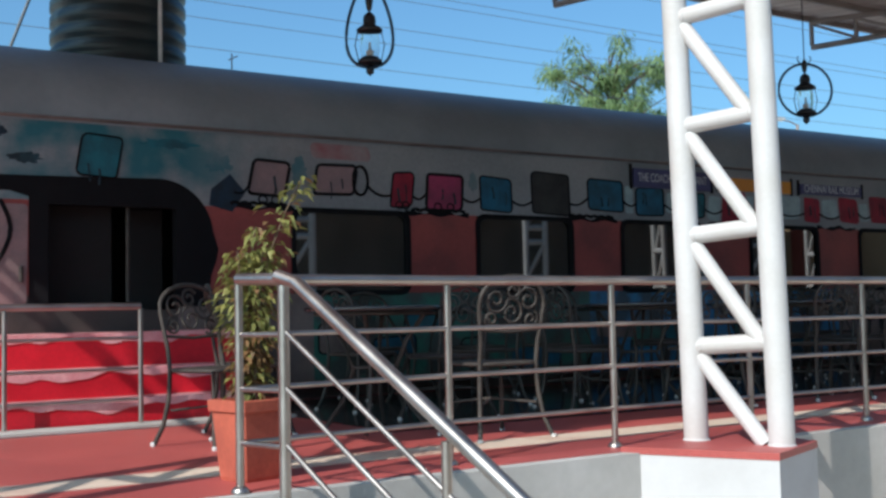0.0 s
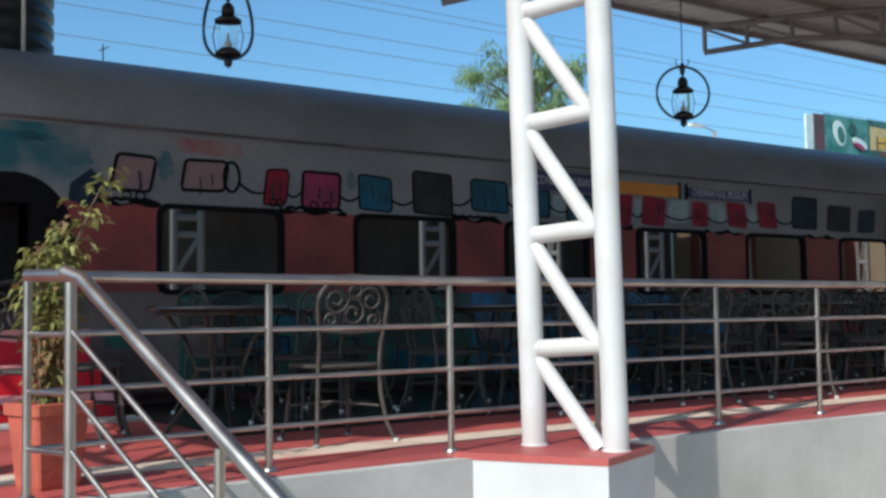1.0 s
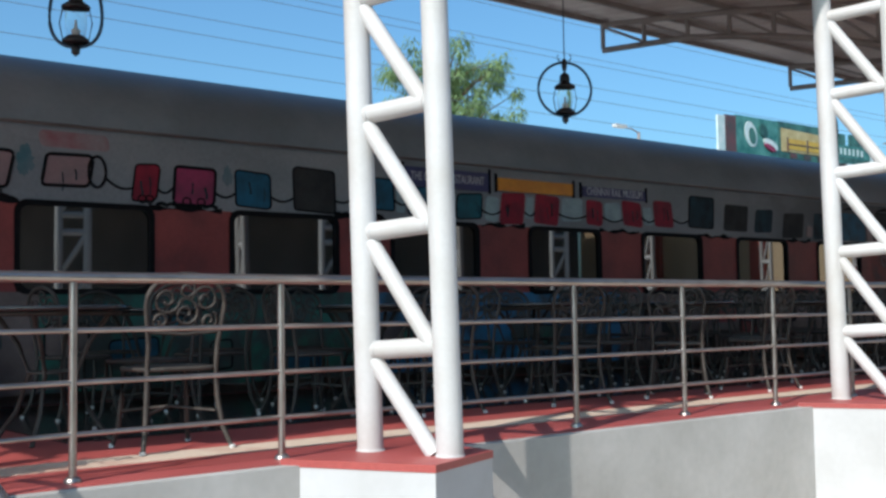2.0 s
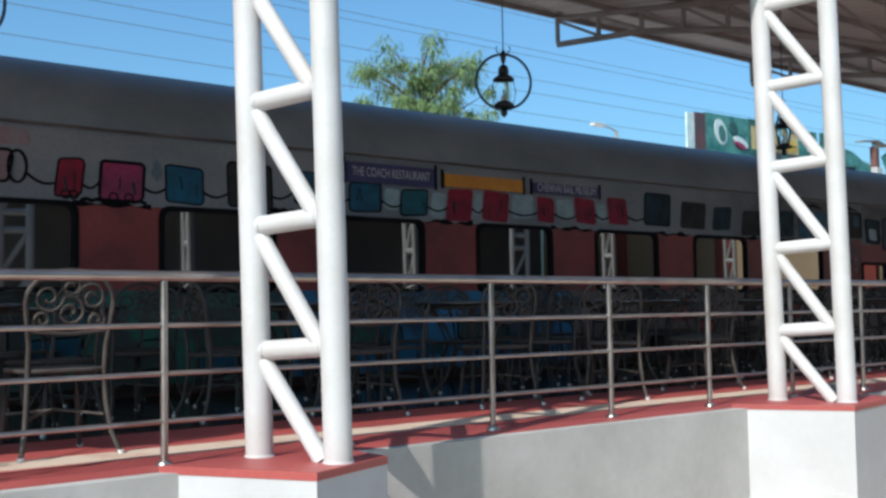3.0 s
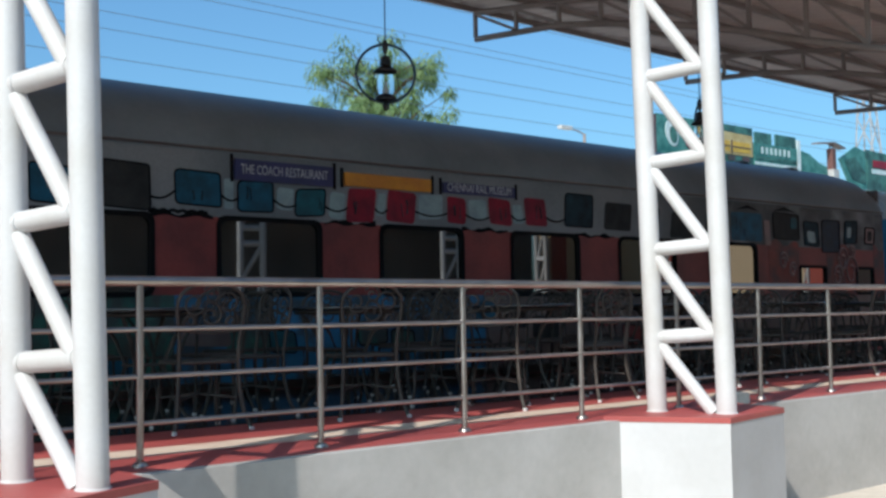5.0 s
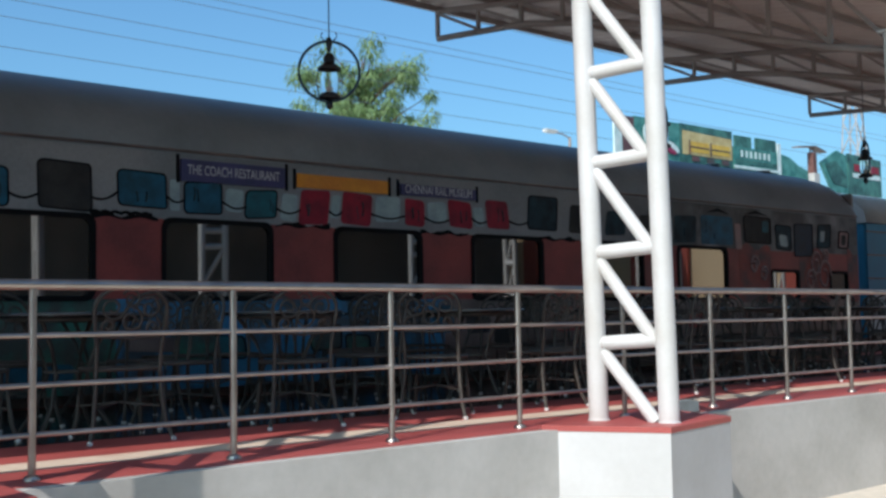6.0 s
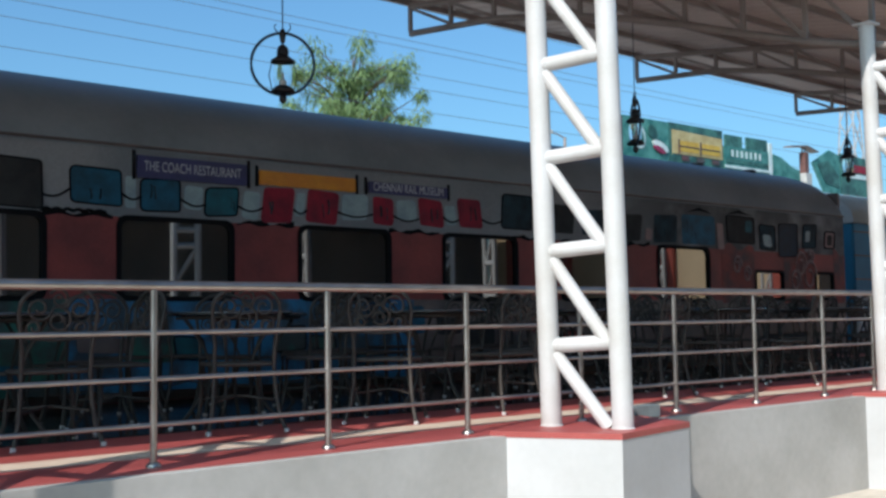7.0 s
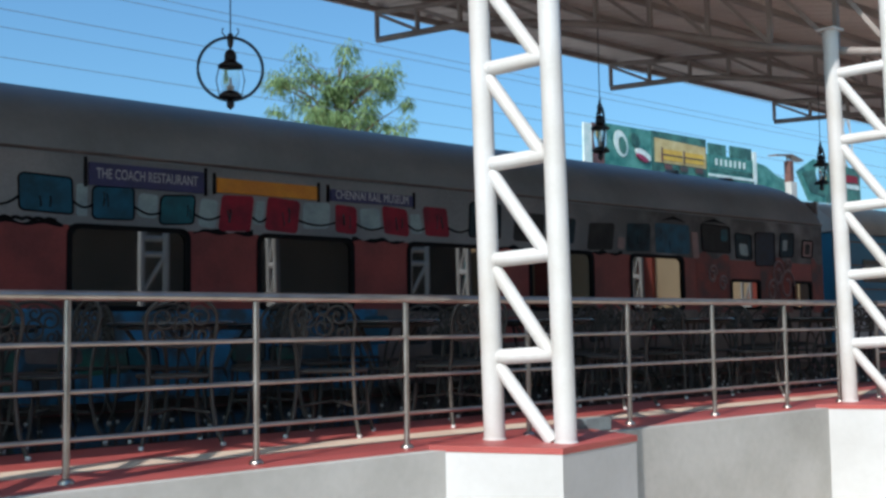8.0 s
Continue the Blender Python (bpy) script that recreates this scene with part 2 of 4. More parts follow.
def path_tube(bm, pts, r, seg=10, closed=False, caps=True, flat=1.0):
    """A tube of radius r along a line of points."""
    pts = [Vector(p) for p in pts]
    n, rings = len(pts), []
    up = Vector((0, 0, 1))
    for i, p in enumerate(pts):
        a = pts[(i - 1) % n] if (closed or i) else p
        b = pts[(i + 1) % n] if (closed or i < n - 1) else p
        d = (b - a).normalized()
        side = d.cross(up)
        if side.length < 0.05:
            side = d.cross(Vector((0, 1, 0)))
        side.normalize()
        nor = side.cross(d)
        rad = r[i] if isinstance(r, (list, tuple)) else r
        rings.append([bm.verts.new(p + side * rad * math.cos(2 * math.pi * k / seg) + nor * rad * flat * math.sin(2 * math.pi * k / seg)) for k in range(seg)])
    for i in range(n if closed else n - 1):
        A, B = rings[i], rings[(i + 1) % n]
        for k in range(seg):
            f = bm.faces.new((A[k], A[(k + 1) % seg], B[(k + 1) % seg], B[k]))
            f.smooth = True
    if caps and not closed:
        crisp(bm.faces.new(list(reversed(rings[0]))))
        crisp(bm.faces.new(rings[-1]))
    return bm


def bar(bm, p, q, w, h):
    """A square tube from p to q."""
    p, q = Vector(p), Vector(q)
    d = (q - p).normalized()
    side = d.cross(Vector((0, 0, 1)))
    if side.length < 0.05:
        side = Vector((1, 0, 0))
    side.normalize()
    nor = side.cross(d)
    R = [[bm.verts.new(c + side * w / 2 * a + nor * h / 2 * b) for a, b in ((-1, -1), (1, -1), (1, 1), (-1, 1))] for c in (p, q)]
    for k in range(4):
        bm.faces.new((R[0][k], R[0][(k + 1) % 4], R[1][(k + 1) % 4], R[1][k]))
    bm.faces.new(list(reversed(R[0])))
    bm.faces.new(R[1])
    return bm


def lathe(bm, prof, seg=20, cx=0, cy=0, square=0.0):
    """A turned form from (radius, height) pairs."""
    rings = []
    for r, z in prof:
        rings.append([bm.verts.new((cx + r * math.cos(2 * math.pi * k / seg), cy + r * math.sin(2 * math.pi * k / seg), z)) for k in range(seg)])
    for A, B in zip(rings, rings[1:]):
        for k in range(seg):
            f = bm.faces.new((A[k], A[(k + 1) % seg], B[(k + 1) % seg], B[k]))
            f.smooth = True
    if prof[0][0] > 1e-4:
        crisp(bm.faces.new(list(reversed(rings[0]))))
    if prof[-1][0] > 1e-4:
        crisp(bm.faces.new(rings[-1]))
    return bm


def prism(bm, outline, y0, y1):
    """An outline of (x, z) pairs, extruded from y0 to y1."""
    A = [bm.verts.new((x, y0, z)) for x, z in outline]
    B = [bm.verts.new((x, y1, z)) for x, z in outline]
    n = len(A)
    bm.faces.new(A)
    bm.faces.new(list(reversed(B)))
    for k in range(n):
        bm.faces.new((A[k], B[k], B[(k + 1) % n], A[(k + 1) % n]))
    return bm


def slab(bm, outline, z0, z1):
    """An outline of (x, y) pairs, extruded from z0 to z1."""
    A = [bm.verts.new((x, y, z0)) for x, y in outline]
    B = [bm.verts.new((x, y, z1)) for x, y in outline]
    n = len(A)
    bm.faces.new(list(reversed(A)))
    bm.faces.new(B)
    for k in range(n):
        bm.faces.new((A[k], A[(k + 1) % n], B[(k + 1) % n], B[k]))
    return bm


def rounded(x0, x1, z0, z1, r, seg=5):
    out = []
    for cx, cz, a0 in ((x1 - r, z1 - r, 0), (x0 + r, z1 - r, 90), (x0 + r, z0 + r, 180), (x1 - r, z0 + r, 270)):
        for k in range(seg + 1):
            a = radians(a0 + 90 * k / seg)
            out.append((cx + r * math.cos(a), cz + r * math.sin(a)))
    return out


def part(name, bm, mat, parent=None, label=""):
    me = bpy.data.meshes.new(name)
    bmesh.ops.recalc_face_normals(bm, faces=bm.faces[:])
    bm.to_mesh(me)
    bm.free()
    me.materials.append(M[mat])
    ob = new(name, me)
    ob.parent = parent
    if label:
        ob["label"] = label
    return ob


def thing(name, label, category, group="", at=(0, 0, 0)):
    ob = tagged(new(name), label, category, group)
    ob.location = at
    return ob


def structure(name, bm, mat, label):
    return tagged(part(name, bm, mat), label, kind="structure")


NB = bmesh.new
SKEW = Vector((-0.221, 0.975, 0)).normalized()    # the way the canopy's trusses run
TRUSS_LEAN = -0.19                                 # sideways run of the roof trusses
BAY = 5.055
COLUMN_X = [-0.90] + [5.42 + BAY * k for k in range(0, 6)]
GROUND = -0.92
STRIPE = (5.84, 6.20)
FRONT = 5.10                                       # face of the terrace's wall
COACH = 10.52                                      # face of the coach's side

# ---- ground, terrace ----
bm = NB()
s = 1500
slab(bm, [(-s, -s), (s, -s), (s, s), (-s, s)], GROUND - 0.3, GROUND)
structure("ground", bm, "paving", "pale dusty paved yard in full sun")

bm = NB()
box(bm, -14, 46, FRONT + 0.10, 14.5, -0.06, 0.0)
structure("terrace_floor", bm, "red_floor", "red oxide terrace floor with sun and shade stripes")
bm = NB()
box(bm, -14, 46, STRIPE[0], STRIPE[1], 0.0, 0.004)
structure("floor_stripe", bm, "stripe_cream", "worn cream painted stripe along the red terrace floor")
dark = new("dining_floor")
tagged(dark, "dark polished stone tiles under the tables", kind="structure")
tile_me = bpy.data.meshes.new("tile")
bm = NB()
box(bm, 0.004, 0.596, 0.004, 0.596, 0.0, 0.008, 0.0015)
bm.to_mesh(tile_me)
bm.free()
tile_me.materials.append(M["dark_tile"])
for i in range(34):
    for j in range(6):
        tl = new("tile", tile_me)
        tl.parent = dark
        tl.location = (4.30 + 0.6 * i, 7.16 + 0.56 * j, 0.0)
        tl.scale = (1, 0.56 / 0.6, 1)
bm = NB()
box(bm, -14, 46, FRONT, FRONT + 0.10, GROUND, -0.004)
box(bm, -14, 46, FRONT + 0.104, FRONT + 0.25, GROUND, -0.064)
structure("terrace_wall", bm, "whitewash", "low whitewashed terrace wall with stains")


def plinth(x, right):
    # skewed like the columns, standing out of the wall
    th = thing("column_plinth", "whitewashed masonry plinth with a red top under a truss column", "plinth", "column plinths")
    pts = [(x - 0.635, FRONT + 0.1), (x - 0.20, 4.375)] + right
    part("base", slab(NB(), pts, GROUND, -0.012), "plinth_white", th)
    c = (x, 4.75)
    cap = [(c[0] + (px - c[0]) * 1.012, c[1] + (py - c[1]) * 1.012) for px, py in pts]
    part("cap", slab(NB(), cap, -0.012, 0.03), "red_floor", th, "red painted cap")
    return th


for i, x in enumerate(COLUMN_X):
    if i < 2:
        plinth(x, [(x + 0.43, 4.63), (x + 0.46, FRONT + 0.1)])
    else:
        plinth(x, [(x + 0.80, 4.56), (x + 1.0, FRONT + 0.1)])


blk = thing("concrete_block", "small grey concrete block on the terrace edge beside a column", "concrete block", "", (11.6, 5.27, 0.0))
part("body", box(NB(), -0.16, 0.16, -0.08, 0.08, 0.0, 0.10, 0.01), "block_grey", blk)

# ---- truss columns ----
COLUMN_LEAN = -0.0255                              # sideways lean of the columns for each metre of height


def truss_column(x):
    th = thing("truss_column", "white painted steel lattice column of two pipes with rungs and diagonals", "column", "truss columns")
    rear, front = Vector((x - 0.063, 5.15, 0)), Vector((x + 0.087, 4.60, 0))
    up = lambda z: Vector((COLUMN_LEAN * z, 0, z))
    for name, p, top in (("rear_pipe", rear, 3.86), ("front_pipe", front, 4.26)):
        part(name, path_tube(NB(), [p + up(0.03), p + up(top)], 0.0775, 24), "white_steel", th)
        part("base_flange", lathe(NB(), [(0.086, 0.03), (0.086, 0.035), (0.078, 0.040)], 24, p.x, p.y), "white_steel", th)
    part("head_plate", bar(NB(), rear + up(3.86) + Vector((0, 0.1, 0)), rear + up(3.86) + Vector((0, -0.1, 0)), 0.2, 0.02), "white_steel", th)
    zs = [0.63 + 0.695 * k for k in range(5)]
    u = (front - rear).normalized()
    for z in zs:
        part("rung", path_tube(NB(), [rear + up(z - 0.015), front + up(z + 0.015)], 0.055, 16), "white_steel", th)
        for q in (rear + u * 0.080 + up(z - 0.013), front - u * 0.080 + up(z + 0.013)):
            part("weld", path_tube(NB(), [q - u * 0.008, q + u * 0.008], 0.060, 16), "white_steel", th)
    for k, z in enumerate(zs):
        low = 0.03 if k == 0 else zs[k - 1] + 0.03
        part("diagonal", path_tube(NB(), [rear + u * 0.055 + up(z - 0.075), front - u * 0.105 + up(low)], 0.050, 16), "white_steel", th)
    return th


for x in COLUMN_X:
    truss_column(x)

# ---- canopy ----
ROOF = [(4.72, 4.42), (6.0, 4.72), (7.5, 4.98), (9.5, 5.24), (11.6, 5.42)]
CHORD = [(11.37, 4.88), (9.84, 4.83), (8.4, 4.58), (7.3, 4.28), (6.1, 3.88), (5.15, 3.66), (4.6, 3.56)]


def along(table, y):
    t = sorted(table)
    for (ya, za), (yb, zb) in zip(t, t[1:]):
        if y <= yb:
            return za + (zb - za) * (y - ya) / (yb - ya)
    return t[-1][1]


def on_truss(x, y, z):
    return Vector((x + 0.075 + (y - 4.60) * TRUSS_LEAN, y, z))


bm = NB()
X0, X1, STEP = -1.0, 36.0, 0.10
ys = [4.72, 5.4, 6.0, 6.8, 7.5, 8.5, 9.5, 10.5, 11.6]
cols = []
k = 0
x = X0
while x < X1:
    dz = 0.022 if k % 4 in (1, 2) else 0.0
    cols.append([bm.verts.new(on_truss(x, y, along(ROOF, y) + dz)) for y in ys])
    x += STEP if k % 2 else STEP * 0.5
    k += 1
for A, B in zip(cols, cols[1:]):
    for j in range(len(ys) - 1):
        bm.faces.new((A[j], B[j], B[j + 1], A[j + 1]))
sheet = part("canopy_roof", bm, "canopy_sheet")
tagged(sheet, "corrugated pinkish grey sheet roof of the canopy", "canopy roof")
sol = sheet.modifiers.new("thickness", "SOLIDIFY")
sol.thickness = 0.006
for y in (4.75, 5.9, 7.05, 8.2, 9.35, 10.5, 11.5):
    bm = NB()
    bar(bm, on_truss(X0 + 0.05, y, along(ROOF, y) - 0.045), on_truss(X1 - 0.1, y, along(ROOF, y) - 0.045), 0.05, 0.08)
    tagged(part("purlin", bm, "truss_paint"), "dusty grey steel purlin under the canopy sheet", "purlin", "canopy purlins")


def roof_truss(x):
    th = thing("roof_truss", "dusty grey cantilever steel truss carrying the canopy", "truss", "canopy trusses")
    nodes = [4.6, 5.15, 5.85, 6.55, 7.25, 7.95, 8.65, 9.3, 9.95, 10.66, 11.37]
    topz = [along(ROOF, max(y, 4.72)) - 0.12 for y in nodes]
    low = [along(CHORD, y) for y in nodes]
    for name, zz, w in (("bottom_chord", low, 0.075), ("top_chord", topz, 0.07)):
        part(name, path_tube(NB(), [on_truss(x, y, z) for y, z in zip(nodes, zz)], w * 0.62, 8), "truss_paint", th)
    for i, y in enumerate(nodes):
        part("upright", bar(NB(), on_truss(x, y, low[i] + 0.03), on_truss(x, y, topz[i]), 0.05, 0.05), "truss_paint", th)
        if i:
            part("web", bar(NB(), on_truss(x, nodes[i - 1], low[i - 1] + 0.04), on_truss(x, y, topz[i] - 0.03), 0.045, 0.045), "truss_paint", th)
    return th


for x in COLUMN_X:
    roof_truss(x)

# ---- railings ----
RAILS = [(0.768, 0.0145), (0.503, 0.0145), (0.240, 0.0145)]


def railing(points, label, group="", top=1.0, names=True):
    th = thing("railing", label, "railing", group)
    for (x, y) in points:
        bm = NB()
        lathe(bm, [(0.021, 0.0), (0.021, top + 0.02)], 14, x, y)
        post = part("post", bm, "steel", th)
        part("base_cover", lathe(NB(), [(0.046, 0.0), (0.046, 0.012), (0.030, 0.030), (0.022, 0.032)], 16, x, y), "steel", post)
    run = [Vector((x, y, 0)) for x, y in points]
    part("top_rail", path_tube(NB(), [p + Vector((0, 0, top + 0.040)) for p in run], 0.034, 14, flat=0.85), "steel", th)
    for z, r in RAILS:
        part("rail", path_tube(NB(), [p + Vector((0, 0, z * top)) for p in run], r, 10), "steel", th)
    return th


front = [(2.34, 5.21), (3.66, 5.37)] + [(3.68 + 1.224 * k, 5.40) for k in range(1, 10)] + [(15.75, 5.42)]
railing(front, "stainless steel railing with three rails along the terrace edge")
railing([(16.6 + 1.224 * k, 5.42) for k in range(0, 14)], "stainless steel railing beyond the far column")
railing([(-1.2, 9.08), (0.6, 9.06), (1.98, 9.04), (3.02, 9.00)], "lower stainless steel railing in front of the red steps", top=0.93)

# stair down to the yard, with its sloping handrail
H = Vector((0.221, -0.975, 0))
P0 = Vector((2.44, 4.90, 0))
th = thing("stair_handrail", "polished stainless steel sloping handrail with two lower rails", "handrail")
DROP = 0.62
bm = path_tube(NB(), [P0 + Vector((-0.02, 0.02, 1.045)), P0 + H * 0.10 + Vector((0, 0, 1.01)), P0 + H * 2.75 + Vector((0, 0, 1.03 - DROP * 2.75))], 0.033, 16)
part("top_rail", bm, "steel", th)
for z in (0.79, 0.525, 0.26):
    part("rail", path_tube(NB(), [P0 + Vector((0, 0, z)), P0 + H * 2.6 + Vector((0, 0, z - DROP * 2.6))], 0.0135, 10), "steel", th)
for d in (0.0, 1.07, 2.35):
    p = P0 + H * d
    base = max(GROUND, -0.18 * math.ceil(d / 0.30)) if d else 0.0
    part("post", path_tube(NB(), [p + Vector((0, 0, base)), p + Vector((0, 0, 1.0 - DROP * d))], 0.028 if d == 0 else 0.022, 14), "steel", th)
part("link_rail", path_tube(NB(), [Vector((2.34, 5.21, 1.04)), P0 + Vector((0, 0, 1.03))], 0.031, 14), "steel", th)
for z in (0.768, 0.503, 0.240):
    part("link_rail", path_tube(NB(), [Vector((2.34, 5.21, z)), P0 + Vector((0, 0, z))], 0.0135, 10), "steel", th)

st = thing("entrance_steps", "whitewashed masonry steps down from the terrace to the yard", "steps")
for k in range(5):
    z1 = -0.004 - 0.18 * k
    a, b = 0.30 * k - 0.25, 0.30 * (k + 1)
    q = Vector((2.62, FRONT, 0))
    o = [q + H * a, q + H * b, q + H * b + Vector((-2.7, 0, 0)), q + H * a + Vector((-2.7, 0, 0))]
    part("step", slab(NB(), [(v.x, v.y - 0.0) for v in o], GROUND, z1 if k else -0.066), "whitewash", st)

# ---- coach ----
coach = thing("railway_coach", "old railway coach painted with murals, used as a restaurant", "railway coach")
CX0, CX1 = -10.0, 24.55
WINDOWS = [(5.08 + 2.29 * k - (0.0 if k < 2 else 0.12), 6.46 + 2.29 * k - (0.0 if k < 2 else 0.12)) for k in range(7)]
DOORS = [(2.62, 3.86)]
SMALL = [(21.45, 22.35), (23.45, 24.10)]
WZ0, WZ1 = 1.10, 1.97
T = 0.06


def side_panels(spans, z0, z1, mat, name, y=COACH):
    for a, b in spans:
        part(name, box(NB(), a, b, y, y + T, z0, z1), mat, coach)


holes = sorted(DOORS + WINDOWS + SMALL)
edges = [CX0] + [v for h in holes for v in h] + [CX1]
solid = [(edges[i], edges[i + 1]) for i in range(0, len(edges), 2)]
side_panels(solid, WZ0, WZ1, "coach_red", "pier_panel")
side_panels([(CX0, CX1)], WZ1, 2.74, "coach_upper", "upper_panel")
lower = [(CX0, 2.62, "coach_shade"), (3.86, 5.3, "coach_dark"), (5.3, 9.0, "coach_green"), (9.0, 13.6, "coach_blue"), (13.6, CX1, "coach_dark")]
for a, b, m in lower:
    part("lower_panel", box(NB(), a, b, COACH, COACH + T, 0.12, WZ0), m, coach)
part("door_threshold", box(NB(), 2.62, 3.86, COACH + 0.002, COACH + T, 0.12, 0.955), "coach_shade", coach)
part("floor_panel", box(NB(), CX0, CX1, COACH + T, 13.66, 0.86, 0.96), "unlit_inside", coach)
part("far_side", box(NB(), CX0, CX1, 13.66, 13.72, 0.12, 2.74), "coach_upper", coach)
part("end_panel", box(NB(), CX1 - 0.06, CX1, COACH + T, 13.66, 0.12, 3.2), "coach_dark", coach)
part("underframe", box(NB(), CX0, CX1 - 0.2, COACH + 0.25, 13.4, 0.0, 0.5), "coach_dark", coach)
# dark sheet added along the middle to back the unlit interior
part("dark_backing", box(NB(), CX0, CX1 - 0.1, 12.0, 12.04, 0.97, 2.7), "unlit_inside", coach)

# roof: an arched shell with a rounded end
prof = [(0.0, 2.70), (0.015, 2.86), (0.07, 3.02), (0.18, 3.18), (0.36, 3.34), (0.62, 3.47), (0.95, 3.585), (1.25, 3.645), (1.6, 3.67)]
prof = prof + [(3.2 - a, z) for a, z in reversed(prof[:-1])]
bm = NB()
stations = [CX0 + (CX1 - 0.5 - CX0) * k / 40 for k in range(41)] + [CX1 - 0.5 + 0.5 * math.sin(radians(90 * k / 6)) for k in range(1, 7)]
rings = []
for x in stations:
    f = max(0.0, (x - (CX1 - 0.5)) / 0.5)
    drop = 1 - math.sqrt(max(0.0, 1 - f * f)) * 1.0
    rings.append([bm.verts.new((x, COACH - 0.012 + a * 1.0075, 2.70 + (z - 2.70) * (1 - 0.45 * drop))) for a, z in prof])
for A, B in zip(rings, rings[1:]):
    for k in range(len(prof) - 1):
        f = bm.faces.new((A[k], B[k], B[k + 1], A[k + 1]))
        f.smooth = True
bm.faces.new(rings[-1])
part("roof", bm, "roof_grey", coach, "weathered grey arched roof")
part("gutter", path_tube(NB(), [(CX0, COACH - 0.02, 2.735), (CX1, COACH - 0.02, 2.735)], 0.016, 8), "coach_dark", coach)
for x in (21.3, 23.0):
    part("roof_vent", lathe(NB(), [(0.11, 3.52), (0.11, 3.60), (0.16, 3.61), (0.13, 3.65), (0.02, 3.66)], 16, x, 11.6), "roof_grey", coach)


PANE_BOW = 34.0                                    # radius of the slightly bowed panes


def coach_window(a, b, z0=WZ0, z1=WZ1, r=0.10):
    fr = NB()
    out, inn = rounded(a - 0.022, b + 0.022, z0 - 0.022, z1 + 0.022, r + 0.02), rounded(a + 0.03, b - 0.03, z0 + 0.03, z1 - 0.03, r)
    for y0, y1 in ((COACH - 0.018, COACH + 0.03),):
        R = [[fr.verts.new((px, yy, pz)) for px, pz in o] for o, yy in ((out, y0), (inn, y0), (inn, y1), (out, y1))]
        n = len(out)
        for A, B in zip(R, R[1:] + R[:1]):
            for k in range(n):
                fr.faces.new((A[k], A[(k + 1) % n], B[(k + 1) % n], B[k]))
    w = part("window", fr, "line_black", coach, "black rounded window frame")
    gl, half, rows = NB(), (b - a) / 2 - 0.02, []
    box(gl, a + 0.02, b - 0.02, COACH + 0.035, COACH + 0.05, z0 + 0.02, z1 - 0.02)
    for k in range(17):
        u = half * (k / 8 - 1)
        x, y = (a + b) / 2 + u, COACH + 0.012 + u * u / (2 * PANE_BOW)
        rows.append([gl.verts.new((x, y, z)) for z in (z0 + 0.02, z1 - 0.02)])
    for A, B in zip(rows, rows[1:]):
        gl.faces.new((A[0], B[0], B[1], A[1])).smooth = True
    part("pane", gl, "glass", w, "dark mirror-tinted glass")
    return w


for a, b in WINDOWS:
    coach_window(a, b)
for a, b in SMALL:
    coach_window(a, b, 1.12, 1.62, 0.05)
    part("pier_panel", box(NB(), a, b, COACH, COACH + T, 1.62, WZ1), "coach_red", coach)
    part("pier_panel", box(NB(), a, b, COACH, COACH + T, WZ0, 1.12), "coach_red", coach)

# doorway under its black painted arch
# leaves coloured near-black for the shade inside the doorway
part("door_leaf", box(NB(), 2.66, 3.30, COACH + 0.30, COACH + 0.34, 0.97, 1.95), "unlit_inside", coach)
part("door_leaf", box(NB(), 3.52, 3.84, COACH + 0.42, COACH + 0.46, 0.97, 1.95), "unlit_inside", coach)
part("grab_pole", path_tube(NB(), [(3.40, COACH + 0.10, 0.98), (3.40, COACH + 0.10, 1.95)], 0.02, 8), "iron", coach)
for x0, x1 in ((2.615, 2.645), (3.84, 3.865)):
    part("door_jamb", box(NB(), x0, x1, COACH - 0.004, COACH + 0.10, 0.97, 1.96), "line_black", coach)
part("door_head", box(NB(), 2.645, 3.84, COACH - 0.004, COACH + 0.10, 1.935, 1.972), "line_black", coach)
arch = [(2.47, 0.98), (2.64, 0.98), (2.64, 1.955), (3.845, 1.955), (3.845, 0.98), (4.16, 0.98)]
arch += [(4.16 + 0.12 * math.sin(a), 1.2 + 0.45 * a / 1.57) for a in (0.3, 0.8, 1.2)]
arch += [(3.66 + 0.56 * math.cos(radians(k)), 1.66 + 0.56 * math.sin(radians(k))) for k in range(5, 91, 9)]
arch += [(2.9, 2.20), (2.2, 2.19), (1.2, 2.15), (1.2, 2.03), (2.3, 2.05), (2.47, 2.0)]
part("painted_arch", prism(NB(), arch, COACH - 0.006, COACH), "line_black", coach, "black painted tunnel arch round the doorway")

# mural shapes along the upper panel
def mural(kind, x0, x1, z0, z1, mat, outline=True, skew=0.0, lift=0.0):
    y = COACH - (0.009 if kind == "painted_panel" else 0.004) - lift
    sh = rounded(x0, x1, z0, z1, min(0.05, (x1 - x0) / 5), 3)
    cx, cz = (x0 + x1) / 2, (z0 + z1) / 2
    sh = [(px + (pz - cz) * skew + 0.02 * math.sin(9 * pz + x0), pz + 0.012 * math.sin(7 * px)) for px, pz in sh]
    p = part(kind, prism(NB(), sh, y, COACH), mat, coach)
    if outline:
        part("outline", path_tube(NB(), [(px, y - 0.002, pz) for px, pz in sh], 0.017 if mat in ("m_dusk", "m_pink") else 0.010, 6, closed=True), "line_black", p)
    return p


